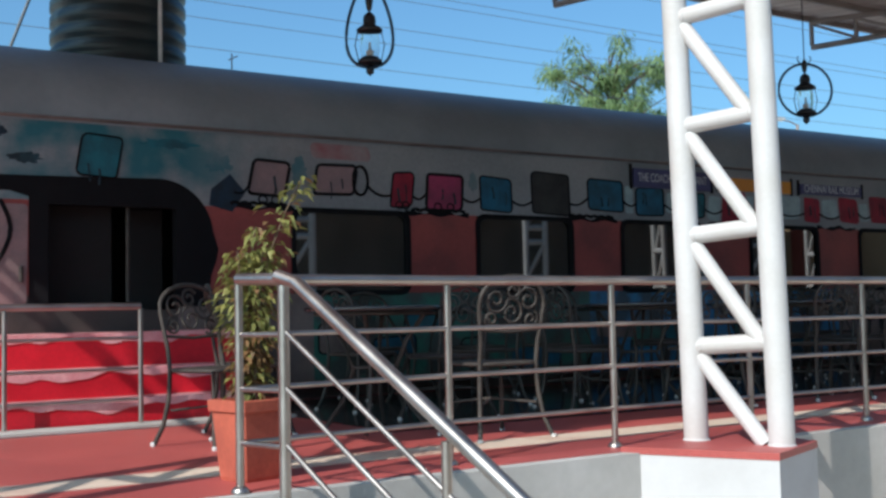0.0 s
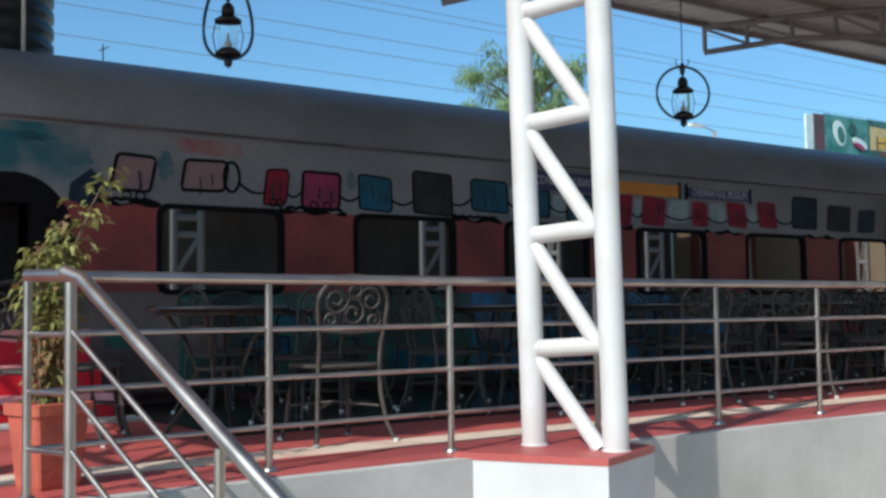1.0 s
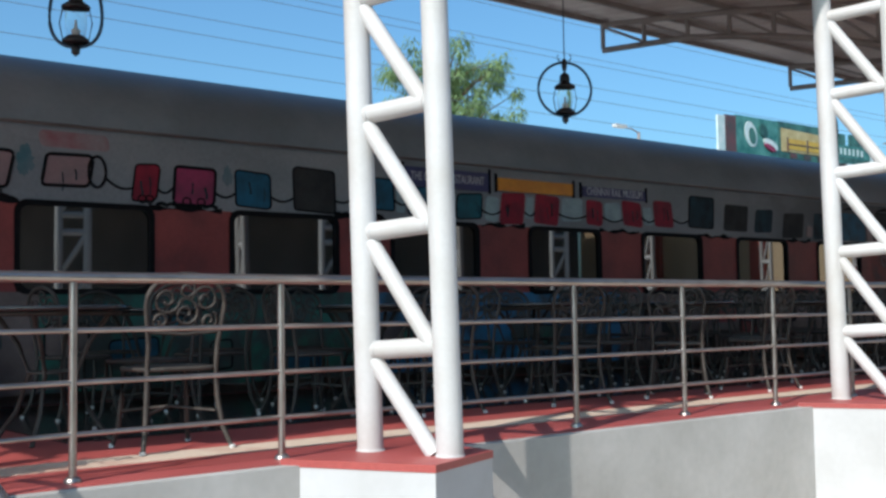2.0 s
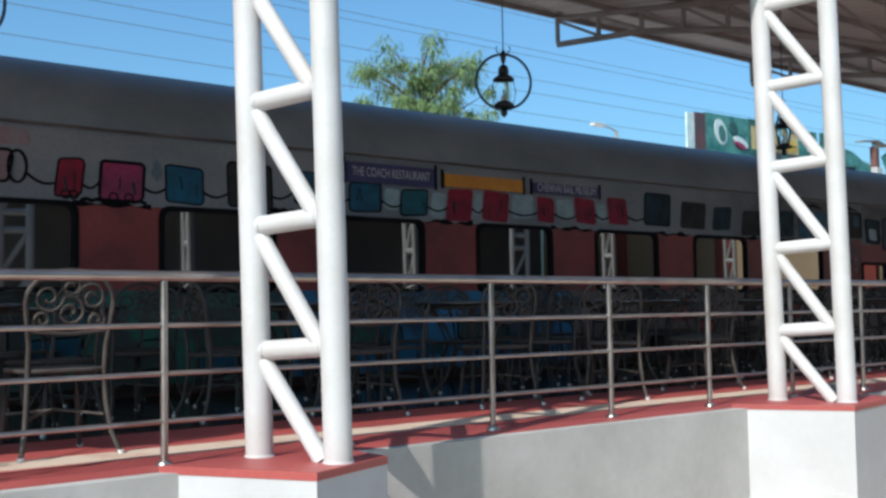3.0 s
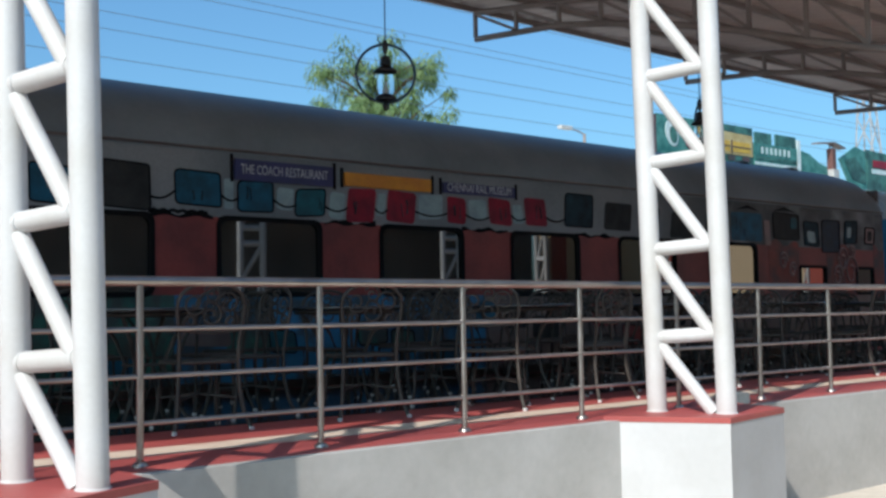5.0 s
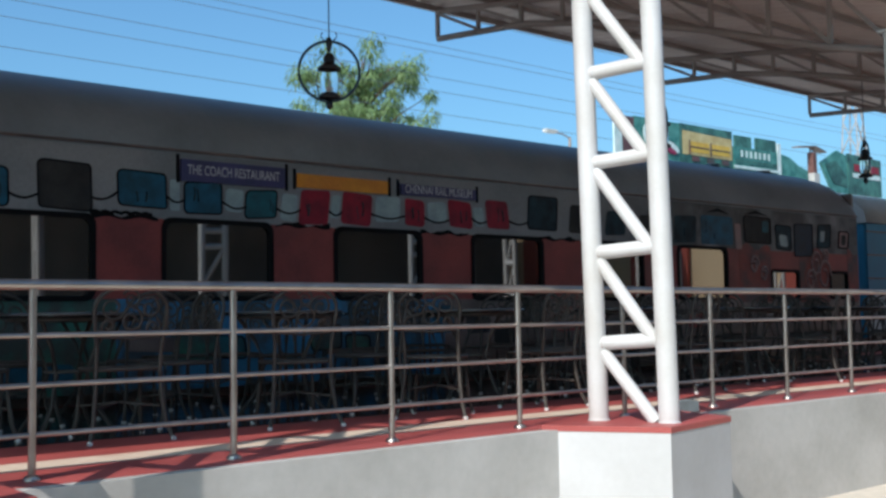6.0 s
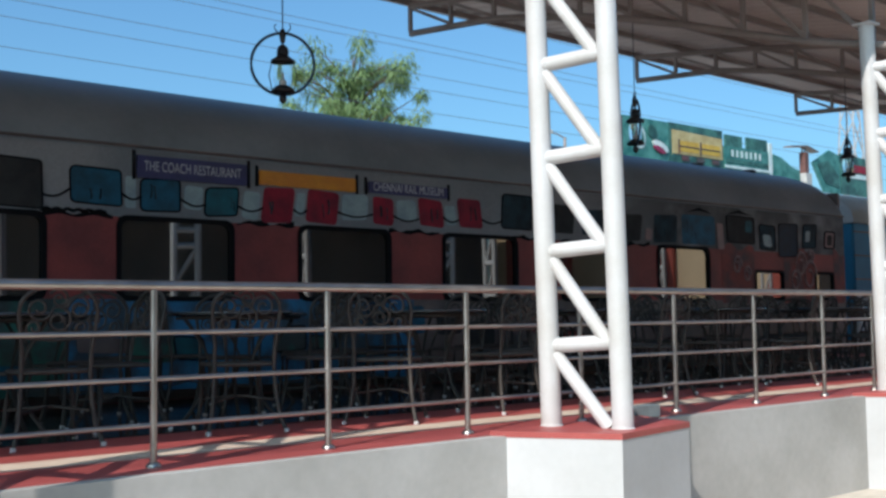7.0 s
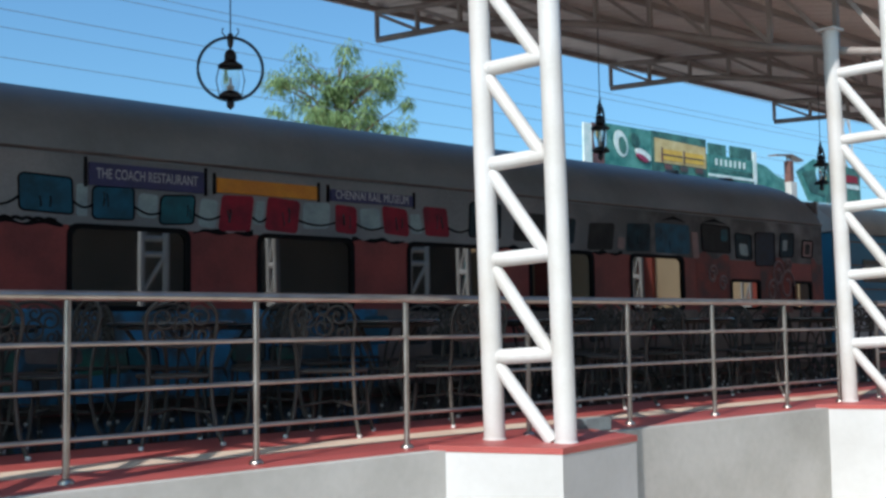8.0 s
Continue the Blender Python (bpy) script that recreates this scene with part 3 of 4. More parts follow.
W = "painted_wagon"
for row in ((2.92, 3.30, 2.21, 2.60, "m_teal"), (4.62, 5.02, 2.10, 2.45, "m_dusk"), (5.33, 5.80, 2.14, 2.45, "m_dusk"), (6.25, 6.52, 2.03, 2.41, "m_red"),
            (6.70, 7.17, 2.02, 2.42, "m_pink"), (7.42, 7.86, 2.03, 2.42, "m_blue"), (8.16, 8.72, 2.02, 2.51, "m_grey")):
    mural(W, *row, skew=0.06)
for row in ((9.02, 9.58, 2.09, 2.47, "m_blue"), (9.80, 10.27, 2.05, 2.40, "m_blue"), (10.58, 11.0, 2.04, 2.36, "m_teal"), (11.32, 11.75, 2.0, 2.42, "m_red"),
            (11.94, 12.40, 2.02, 2.42, "m_red"), (12.94, 13.27, 2.05, 2.40, "m_red"), (13.70, 14.12, 2.06, 2.42, "m_red"), (14.40, 14.83, 2.07, 2.46, "m_red")):
    mural(W, *row, outline=row[4] != "m_red")
for row in ((15.22, 15.82, 2.10, 2.58, "m_slate"), (16.10, 16.72, 2.08, 2.50, "m_grey"), (16.92, 17.40, 2.08, 2.46, "m_slate"), (17.70, 18.30, 2.02, 2.44, "m_grey"),
            (18.62, 19.22, 2.03, 2.48, "m_slate"), (19.36, 20.28, 2.03, 2.52, "m_blue"), (20.62, 21.45, 2.10, 2.56, "m_grey"), (21.62, 22.12, 2.0, 2.44, "m_slate"), (22.22, 22.85, 1.90, 2.50, "m_navy"), (23.05, 23.52, 2.08, 2.52, "m_slate")):
    mural(W, *row, outline=row[0] < 16.0 or row[0] > 20.5, skew=0.05)
mural("painted_frame", 23.82, 24.18, 2.10, 2.42, "m_dusk")
mural("painted_panel", 23.92, 24.08, 2.16, 2.36, "m_grey", outline=False)
for a, b in ((20.45, 21.42), (22.38, 23.42), (24.13, 24.5)):
    part("painted_ground", prism(NB(), [(a, 1.05), (b, 1.05)] + [(b - (b - a) * k / 12, 2.03 + 0.05 * math.sin(11 * (b - (b - a) * k / 12)) + 0.02 * math.sin(31 * k)) for k in range(13)], COACH - 0.003, COACH), "coach_mottle", coach)
rag = random.Random(5)
for cx, cz, rx, rz, mt in ((1.75, 2.50, 0.30, 0.10, "m_teal"), (2.45, 2.36, 0.16, 0.06, "m_slate"), (3.75, 2.56, 0.34, 0.05, "m_teal"), (4.28, 2.40, 0.16, 0.10, "m_cloud"), (2.20, 2.58, 0.09, 0.05, "m_navy"), (1.95, 2.36, 0.08, 0.05, "m_navy"), (5.16, 2.36, 0.09, 0.16, "m_cloud"), (7.33, 2.36, 0.07, 0.12, "m_cloud")):
    o = []
    for k in range(26):
        a, f = -2 * math.pi * k / 26, rag.uniform(0.62, 1.12)
        o.append((cx + rx * f * math.cos(a), cz + rz * f * math.sin(a)))
    part("painted_cloud", prism(NB(), o, COACH - 0.0025, COACH), mt, coach)
mural("painted_cloud", 5.30, 6.0, 2.52, 2.68, "m_pinkwash", outline=False)
for row in ((9.62, 9.74, 2.08, 2.42, "m_pale"), (10.32, 10.55, 2.10, 2.36, "m_pale"), (11.06, 11.28, 2.02, 2.34, "m_pale"), (11.78, 11.90, 2.08, 2.36, "m_pale"),
            (12.45, 12.85, 2.08, 2.40, "m_pale"), (13.32, 13.64, 2.12, 2.38, "m_pale"), (14.16, 14.34, 2.1, 2.36, "m_pale")):
    mural("painted_panel", *row, outline=False)
part("painted_kite", prism(NB(), [(4.18, 1.98), (4.42, 1.92), (4.56, 2.12), (4.40, 2.30), (4.2, 2.14)], COACH - 0.005, COACH), "m_navy", coach)
oval = [(5.87 + 0.09 * math.cos(a), COACH - 0.008, 2.30 + 0.155 * math.sin(a)) for a in [2 * math.pi * k / 24 for k in range(24)]]
part("painted_oval", path_tube(NB(), oval, 0.015, 6, closed=True), "line_black", coach)
# loose dark brush marks on the painted wagons
brush = random.Random(9)
for x0, x1 in ((2.95, 3.27), (4.66, 4.98), (5.36, 5.72), (6.3, 6.48), (6.74, 7.12), (7.46, 7.82), (9.06, 9.54), (9.84, 10.23), (10.6, 10.98), (11.35, 11.72), (12.0, 12.36), (13.0, 13.24), (13.74, 14.08), (14.45, 14.8), (18.7, 19.2), (19.45, 20.2)):
    for k in range(2):
        x, z = brush.uniform(x0 + 0.04, x1 - 0.04), brush.uniform(2.08, 2.22)
        pts = [(x + 0.012 * math.sin(3 * u + k), COACH - 0.005, z + brush.uniform(0.10, 0.2) * u) for u in (0, 0.35, 0.7, 1)]
        part("brush_mark", path_tube(NB(), pts, brush.uniform(0.006, 0.014), 5), "m_slate", coach)
    for k in range(2 if 6.0 < x0 < 7.0 or x0 == 4.66 else 0):
        cx = x0 + (x1 - x0) * (0.28 + 0.44 * k)
        part("painted_wheel", path_tube(NB(), [(cx + 0.045 * math.cos(a), COACH - 0.005, 2.055 + 0.04 * math.sin(a)) for a in [2 * math.pi * q / 12 for q in range(12)]], 0.010, 5, closed=True), "line_black", coach)
# coupling lines between the painted wagons
links = ((4.44, 2.12, 4.62, 2.22), (5.95, 2.25, 6.25, 2.16), (6.52, 2.16, 6.70, 2.2), (7.17, 2.17, 7.42, 2.17), (7.86, 2.16, 8.16, 2.16), (8.72, 2.16, 9.02, 2.24),
         (9.58, 2.22, 9.80, 2.2), (10.27, 2.2, 10.58, 2.16), (11.0, 2.16, 11.32, 2.16), (11.75, 2.17, 11.94, 2.17), (12.40, 2.17, 12.94, 2.17), (13.27, 2.17, 13.70, 2.15), (14.12, 2.2, 14.40, 2.17), (14.83, 2.2, 15.22, 2.2))
for x0, z0, x1, z1 in links:
    pts = [(x0 + (x1 - x0) * u, COACH - 0.006, z0 + (z1 - z0) * u - 0.05 * math.sin(math.pi * u)) for u in (0, 0.2, 0.4, 0.6, 0.8, 1)]
    part("painted_coupling", path_tube(NB(), pts, 0.013, 6), "line_black", coach)
# pale swirls and small figureless shapes near the end door
for cx, cz, r in ((22.95, 1.75, 0.22), (23.25, 1.55, 0.26), (22.75, 1.45, 0.18), (20.9, 1.70, 0.14), (21.2, 1.55, 0.12), (23.3, 1.9, 0.12)):
    pts = [(cx + r * (1 - k / 30) * math.cos(0.4 * k) * 0.9, COACH - 0.004, cz + r * (1 - k / 30) * math.sin(0.4 * k) * 1.25) for k in range(22)]
    part("painted_swirl", path_tube(NB(), pts, 0.026, 6), "m_dusk", coach)
for row in ((21.74, 22.0, 2.05, 2.26, "m_pale"), (20.34, 20.52, 1.98, 2.42, "m_dusk"), (18.40, 18.56, 2.06, 2.24, "m_dusk"), (21.20, 21.40, 2.30, 2.50, "m_teal"), (23.15, 23.3, 2.2, 2.4, "m_pale")):
    mural("painted_panel", *row, outline=False)
for x0, x1, z in ((19.5, 20.2, 2.56), (20.6, 21.4, 2.58)):
    o = [(x0, z), ((x0 + x1) / 2, z + 0.09), (x1, z), ((x0 + x1) / 2, z + 0.03)]
    part("painted_roof", prism(NB(), o, COACH - 0.005, COACH), "line_black", coach)
low = random.Random(21)
for k in range(26):
    x0 = 4.6 + 0.62 * k + low.uniform(-0.1, 0.2)
    z0 = low.uniform(0.22, 0.7)
    mt = low.choice(("coach_blue", "m_blue", "coach_green", "m_teal", "coach_dark")) if x0 < 13.8 else low.choice(("coach_dark", "m_grey", "coach_red"))
    mural("painted_block", x0, x0 + low.uniform(0.25, 0.6), z0, z0 + low.uniform(0.15, 0.36), mt, outline=low.random() < 0.4, lift=0.005 * (k % 2))
# dusky pier beside the doorway, with black curves
mural("painted_panel", 1.5, 2.47, 1.02, 1.94, "m_dusk", outline=False)
for x0, dz in ((2.02, 0.0), (2.22, 0.06), (1.75, -0.05)):
    pts = [(x0 + 0.09 * math.sin(k * 0.33), COACH - 0.007, 1.9 + dz - 0.055 * k) for k in range(13)]
    part("painted_curve", path_tube(NB(), pts, 0.022, 6), "line_black", coach)
part("handle", path_tube(NB(), [(2.40, COACH - 0.03, 1.22), (2.40, COACH - 0.03, 1.36)], 0.02, 8), "iron", coach)
# ragged dark ground line under the painted wagons
for a, b in ((4.3, 5.1), (6.42, 7.26), (8.72, 9.48), (10.98, 11.76), (13.2, 14.05), (15.4, 16.3), (17.7, 18.5)):
    xs = [a + (b - a) * k / 14 for k in range(15)]
    o = [(x, 1.995 + 0.02 * math.sin(13 * x) + 0.012 * math.sin(29 * x)) for x in xs] + [(x, 1.955 + 0.015 * math.sin(17 * x + 1)) for x in reversed(xs)]
    part("painted_ground_line", prism(NB(), o, COACH - 0.003, COACH), "line_black", coach)
# scalloped black line along the top of the windows
for x0, x1 in ((4.4, 5.0), (6.5, 7.2), (8.7, 9.4)):
    pts = [(x0 + (x1 - x0) * k / 24, COACH - 0.004, 2.0 + 0.022 * abs(math.sin(k * 0.8))) for k in range(25)]
    part("painted_scallop", path_tube(NB(), pts, 0.02, 6), "line_black", coach)


def lettering(text, x, z, size, y, parent, mat, width):
    cu = bpy.data.curves.new("lettering", "FONT")
    cu.body, cu.size, cu.extrude, cu.align_x, cu.align_y = text, size, 0.002, "CENTER", "CENTER"
    tmp = new("lettering", cu)
    bpy.context.view_layer.update()
    me = bpy.data.meshes.new_from_object(tmp.evaluated_get(bpy.context.evaluated_depsgraph_get()))
    bpy.data.objects.remove(tmp)
    w = max(v.co.x for v in me.vertices) - min(v.co.x for v in me.vertices)
    me.materials.clear()
    me.materials.append(M[mat])
    ob = new("lettering", me)
    ob.parent = parent
    ob.matrix_basis = pose(x, y, z, 90, 0, 0) @ Matrix.Diagonal((width / w, 1, 1, 1))
    return ob


def sign(x0, x1, z0, z1, mat, text, label):
    b = part("nameboard", box(NB(), x0, x1, COACH - 0.030, COACH - 0.006, z0, z1, 0.006), mat, coach, label)
    if text:
        lettering(text, (x0 + x1) / 2, (z0 + z1) / 2 + 0.005, 0.155, COACH - 0.032, b, "letter_white", (x1 - x0) * 0.88)
    for x in (x0 - 0.03, x1 + 0.03):
        part("bracket", box(NB(), x - 0.015, x + 0.015, COACH - 0.022, COACH - 0.003, z0 - 0.02, z1 + 0.05), "line_black", b)
    return b


sign(9.74, 11.10, 2.40, 2.645, "sign_navy", "THE COACH RESTAURANT", "navy nameboard with white capitals")
sign(11.27, 12.66, 2.43, 2.60, "sign_orange", "", "plain orange board")
sign(12.86, 14.19, 2.44, 2.585, "sign_navy", "CHENNAI RAIL MUSEUM", "navy nameboard with white capitals")

# ---- red steps up to the coach door ----
bm = NB()
box(bm, -3.0, 4.3, 8.78, 9.12, 0.0, 0.03, 0.008)
structure("step_kerb", bm, "whitewash", "pale concrete strip at the foot of the red steps")
rs = thing("red_steps", "bright red painted steps with pale worn edges, sun glare painted in", "steps")
TOPS = [0.0, 0.22, 0.46, 0.755]
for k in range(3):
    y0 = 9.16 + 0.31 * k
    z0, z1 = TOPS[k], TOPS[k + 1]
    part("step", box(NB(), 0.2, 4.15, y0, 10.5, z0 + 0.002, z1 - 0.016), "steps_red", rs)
    # wavy pale band paints the glare along each worn step edge
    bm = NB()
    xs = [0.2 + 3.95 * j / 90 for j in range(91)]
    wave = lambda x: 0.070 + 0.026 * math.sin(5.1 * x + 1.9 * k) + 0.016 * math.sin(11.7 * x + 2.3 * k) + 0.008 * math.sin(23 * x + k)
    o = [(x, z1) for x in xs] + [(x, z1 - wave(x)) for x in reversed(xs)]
    part("nosing", prism(bm, o, y0 - 0.008, y0), "steps_pale", rs, "pale worn wavy edge with sun glare put into its colour")
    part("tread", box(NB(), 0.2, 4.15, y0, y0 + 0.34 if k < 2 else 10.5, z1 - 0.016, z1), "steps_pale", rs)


# ---- wrought iron tables and chairs ----
def chair_meshes():
    th = thing("garden_chair", "dark wrought iron garden chair with a scrolled arched back", "chair", "terrace chairs")
    k = 1.13
    S = lambda pts: [(x * k, y * k, z * k) for x, y, z in pts]
    rim = rounded(-0.215, 0.215, -0.205, 0.205, 0.09, 5)
    part("seat", slab(NB(), [(x * k, y * k) for x, y in rim], 0.442 * k, 0.456 * k), "iron", th)
    part("seat_rim", path_tube(NB(), [(x * k, y * k, 0.450 * k) for x, y in rim], 0.013 * k, 8, closed=True), "iron", th)
    for sx in (-1, 1):
        rear = [(sx * 0.262, 0.275, 0.0), (sx * 0.228, 0.225, 0.12), (sx * 0.208, 0.196, 0.28), (sx * 0.203, 0.19, 0.45)]
        fore = [(sx * 0.232, -0.245, 0.0), (sx * 0.208, -0.21, 0.12), (sx * 0.195, -0.19, 0.28), (sx * 0.190, -0.185, 0.45)]
        for pts in (rear, fore):
            leg = part("leg", path_tube(NB(), S(pts), 0.0145 * k, 8), "iron", th)
            fx, fy = pts[0][0] * k, pts[0][1] * k
            part("foot_cap", lathe(NB(), [(0.018, 0.0), (0.021, 0.012), (0.019, 0.026)], 10, fx, fy), "pvc", leg, "white plastic foot cap")
    lean = lambda z: 0.19 + 0.16 * (z - 0.45)
    hoop = [(-0.203, lean(0.45), 0.45), (-0.203, lean(0.58), 0.58), (-0.218, lean(0.70), 0.70), (-0.230, lean(0.80), 0.80)]
    hoop += [(-0.230 * math.cos(a), lean(0.82 + 0.15 * math.sin(a)), 0.82 + 0.15 * math.sin(a)) for a in [math.pi * q / 14 for q in range(1, 14)]]
    hoop += [(-x, y, z) for x, y, z in reversed(hoop[:4])]
    part("back_hoop", path_tube(NB(), S(hoop), 0.0135 * k, 8), "iron", th)
    part("back_rail", path_tube(NB(), S([(-0.21, lean(0.655), 0.655), (0.0, lean(0.64), 0.64), (0.21, lean(0.655), 0.655)]), 0.010 * k, 8), "iron", th)
    for cx, cz, r, turn in ((-0.115, 0.83, 0.082, 0), (0.115, 0.83, 0.082, math.pi), (0.0, 0.755, 0.085, 1.2), (-0.14, 0.715, 0.055, 2.0), (0.14, 0.715, 0.055, 4.0), (0.0, 0.885, 0.062, 0.5)):
        pts = []
        for q in range(22):
            a, rr = turn + q * 0.42, r * (1 - q / 27)
            z = cz + rr * math.sin(a)
            pts.append((cx + rr * math.cos(a), lean(z), z))
        part("scroll", path_tube(NB(), S(pts), 0.0085 * k, 6), "iron", th)
    part("stretcher", path_tube(NB(), S([(-0.20, 0.19, 0.21), (0.0, 0.0, 0.235), (0.195, -0.185, 0.21)]), 0.008 * k, 6), "iron", th)
    part("stretcher", path_tube(NB(), S([(0.20, 0.19, 0.21), (0.0, 0.0, 0.235), (-0.195, -0.185, 0.21)]), 0.008 * k, 6), "iron", th)
    return th


def table_meshes():
    th = thing("garden_table", "dark wrought iron round table with a polished top", "table", "terrace tables")
    part("tabletop", lathe(NB(), [(0.02, 0.886), (0.50, 0.886), (0.522, 0.895), (0.524, 0.912), (0.51, 0.920), (0.02, 0.922)], 40), "table_top", th)
    part("apron", path_tube(NB(), [(0.44 * math.cos(2 * math.pi * k / 28), 0.44 * math.sin(2 * math.pi * k / 28), 0.868) for k in range(28)], 0.014, 6, closed=True), "iron", th)
    for a in (30, 120, 210, 300):
        c, s = math.cos(radians(a)), math.sin(radians(a))
        pts = [(c * 0.40, s * 0.40, 0.886), (c * 0.24, s * 0.24, 0.66), (c * 0.16, s * 0.16, 0.46), (c * 0.25, s * 0.25, 0.20), (c * 0.40, s * 0.40, 0.0)]
        part("leg", path_tube(NB(), pts, 0.017, 8), "iron", th)
    part("ring", path_tube(NB(), [(0.165 * math.cos(2 * math.pi * k / 20), 0.165 * math.sin(2 * math.pi * k / 20), 0.47) for k in range(20)], 0.011, 6, closed=True), "iron", th)
    return th


M["table_top"] = material("polished_dark_stone_top", (0.05, 0.05, 0.05), 0.15, 0, (0.03, 0.03, 0.03), 4, 60, 0.0, ior=1.6)
chair, table = chair_meshes(), table_meshes()
NEAR = [(4.30, 7.40), (7.35, 7.85), (9.25, 7.75), (11.35, 7.55), (13.7, 7.7), (16.2, 7.6), (18.9, 7.7), (21.4, 7.6)]
FAR = [(5.9, 9.35), (8.3, 9.4), (10.5, 9.35), (12.7, 9.4), (15.0, 9.35), (17.4, 9.4), (19.9, 9.35), (22.6, 9.4)]
rng = random.Random(4)
seats = [(4.68, 6.42, 178), (3.03, 7.32, 20), (7.42, 7.10, 172), (10.10, 6.68, 128), (3.45, 7.75, 75), (5.15, 7.75, -70)]
for i, (tx, ty) in enumerate(NEAR + FAR):
    m = pose(tx, ty, 0, 0, 0, rng.uniform(0, 90))
    if i:
        copy_thing(table, m)
    else:
        table.matrix_basis = m
        continue
    base = rng.uniform(-18, 25)
    for k in range(4):
        a = base + 90 * k + rng.uniform(-12, 12)
        d = rng.uniform(0.74, 0.90)
        cx, cy = tx + d * math.sin(radians(a)), ty + d * math.cos(radians(a))
        if cy < 10.2 and all(math.hypot(cx - q[0], cy - q[1]) > 0.56 for q in seats):
            seats.append((cx, cy, -a + rng.uniform(-15, 15)))
chair.matrix_basis = pose(seats[0][0], seats[0][1], 0, 0, 0, seats[0][2])
for cx, cy, turn in seats[1:]:
    copy_thing(chair, pose(cx, cy, 0, 0, 0, turn))


# ---- lanterns ----
def lantern(x, y, z, top, ring):
    th = thing("hanging_lantern", "black clear-glass lantern in a %s iron ring on a wire" % ("pear-shaped" if not ring else "round"), "lantern", "hanging lanterns", (x, y, z))
    part("wire", path_tube(NB(), [(0, 0, 0.62), (0, 0, top - z)], 0.006, 6), "lantern_black", th)
    if ring:
        pts = [(0.285 * math.sin(a), 0, 0.325 + 0.285 * math.cos(a)) for a in [2 * math.pi * k / 48 for k in range(48)]]
    else:
        pts = []
        for k in range(48):
            a = 2 * math.pi * k / 48
            u = (1 + math.cos(a)) / 2
            pts.append((0.245 * math.sin(a) * (1 - 0.42 * u), 0, 0.03 + 0.74 * u ** 1.15))
    part("ring", path_tube(NB(), pts, 0.014, 8, closed=True), "lantern_blue", th)
    part("knob", lathe(NB(), [(0.002, -0.045), (0.032, -0.02), (0.036, 0.02), (0.02, 0.05), (0.002, 0.06)], 14), "lantern_black", th)
    part("base", lathe(NB(), [(0.03, 0.055), (0.105, 0.060), (0.105, 0.085), (0.07, 0.115), (0.06, 0.12)], 20), "lantern_black", th)
    g = part("glass", lathe(NB(), [(0.070, 0.115), (0.082, 0.18), (0.082, 0.27), (0.068, 0.33)], 20), "clear", th)
    g.visible_shadow = False
    part("burner", lathe(NB(), [(0.03, 0.115), (0.03, 0.17), (0.012, 0.18), (0.008, 0.24), (0.0, 0.25)], 12), "pvc", th)
    part("cap", lathe(NB(), [(0.068, 0.325), (0.11, 0.335), (0.112, 0.355), (0.07, 0.385), (0.052, 0.40), (0.056, 0.43), (0.05, 0.47), (0.025, 0.50), (0.0, 0.51)], 20), "lantern_black", th)
    part("finial", lathe(NB(), [(0.0, 0.50), (0.022, 0.53), (0.030, 0.58), (0.034, 0.61), (0.022, 0.64), (0.0, 0.66)], 14), "lantern_black", th)
    for a in (-1, 1):
        part("side_wire", path_tube(NB(), [(0.095 * a, 0, 0.07), (0.125 * a, 0, 0.22), (0.10 * a, 0, 0.345)], 0.005, 6), "lantern_black", th)
    if ring:
        for a in (-1, 1):
            pts = [(a * (0.03 + 0.045 * math.sin(t)), 0, 0.61 + 0.035 * t - 0.0 * t) for t in (0, 0.6, 1.2, 1.8, 2.4)]
            part("scroll", path_tube(NB(), pts, 0.006, 6), "lantern_black", th)
    return th


for x, y, ring in ((4.79, 8.285, False), (9.91, 7.93, True), (14.97, 7.93, True), (20.03, 7.93, True), (25.08, 7.93, True)):
    lo = along(CHORD, y)
    lan = lantern(x, y, 2.85 if ring else 2.94, lo + 0.02, ring)
    lan.rotation_euler[2] = radians({4.79: -30, 9.91: -32, 14.97: 50, 20.03: 40}.get(x, 20))


# ---- potted plant ----
def leaf(bm, p, d, length, width, droop):
    d = Vector(d).normalized()
    side = d.cross(Vector((0, 0, 1)))
    if side.length < 0.1:
        side = Vector((1, 0, 0))
    side.normalize()
    p = Vector(p)
    a, m, e = p, p + d * length * 0.5, p + d * length + Vector((0, 0, -droop))
    V = [bm.verts.new(v) for v in (a, m + side * width / 2, e, m - side * width / 2)]
    bm.faces.new(V)


pot = thing("plant_pot", "tall square terracotta pot on the terrace corner", "plant pot", "", (2.56, 5.62, 0))
bm = NB()
prof = [(0.125, 0.0), (0.132, 0.02), (0.165, 0.36), (0.182, 0.365), (0.186, 0.42), (0.17, 0.425), (0.155, 0.38)]
rings = []
for r, z in prof:
    rings.append([bm.verts.new((r * a, r * b, z)) for a, b in ((-1, -0.9), (-0.9, -1), (0.9, -1), (1, -0.9), (1, 0.9), (0.9, 1), (-0.9, 1), (-1, 0.9))])
for A, B in zip(rings, rings[1:]):
    for k in range(8):
        bm.faces.new((A[k], A[(k + 1) % 8], B[(k + 1) % 8], B[k]))
bm.faces.new(list(reversed(rings[0])))
part("body", bm, "terracotta", pot)
part("soil", box(NB(), -0.15, 0.15, -0.15, 0.15, 0.34, 0.385), "soil", pot)
pot.rotation_euler[2] = radians(14)
pot.scale = (0.88, 0.88, 1.0)
plant = thing("potted_plant", "leggy potted shrub with green and drying leaves", "plant", "", (2.56, 5.62, 0.385))
rng = random.Random(11)
bmL, bmD = NB(), NB()
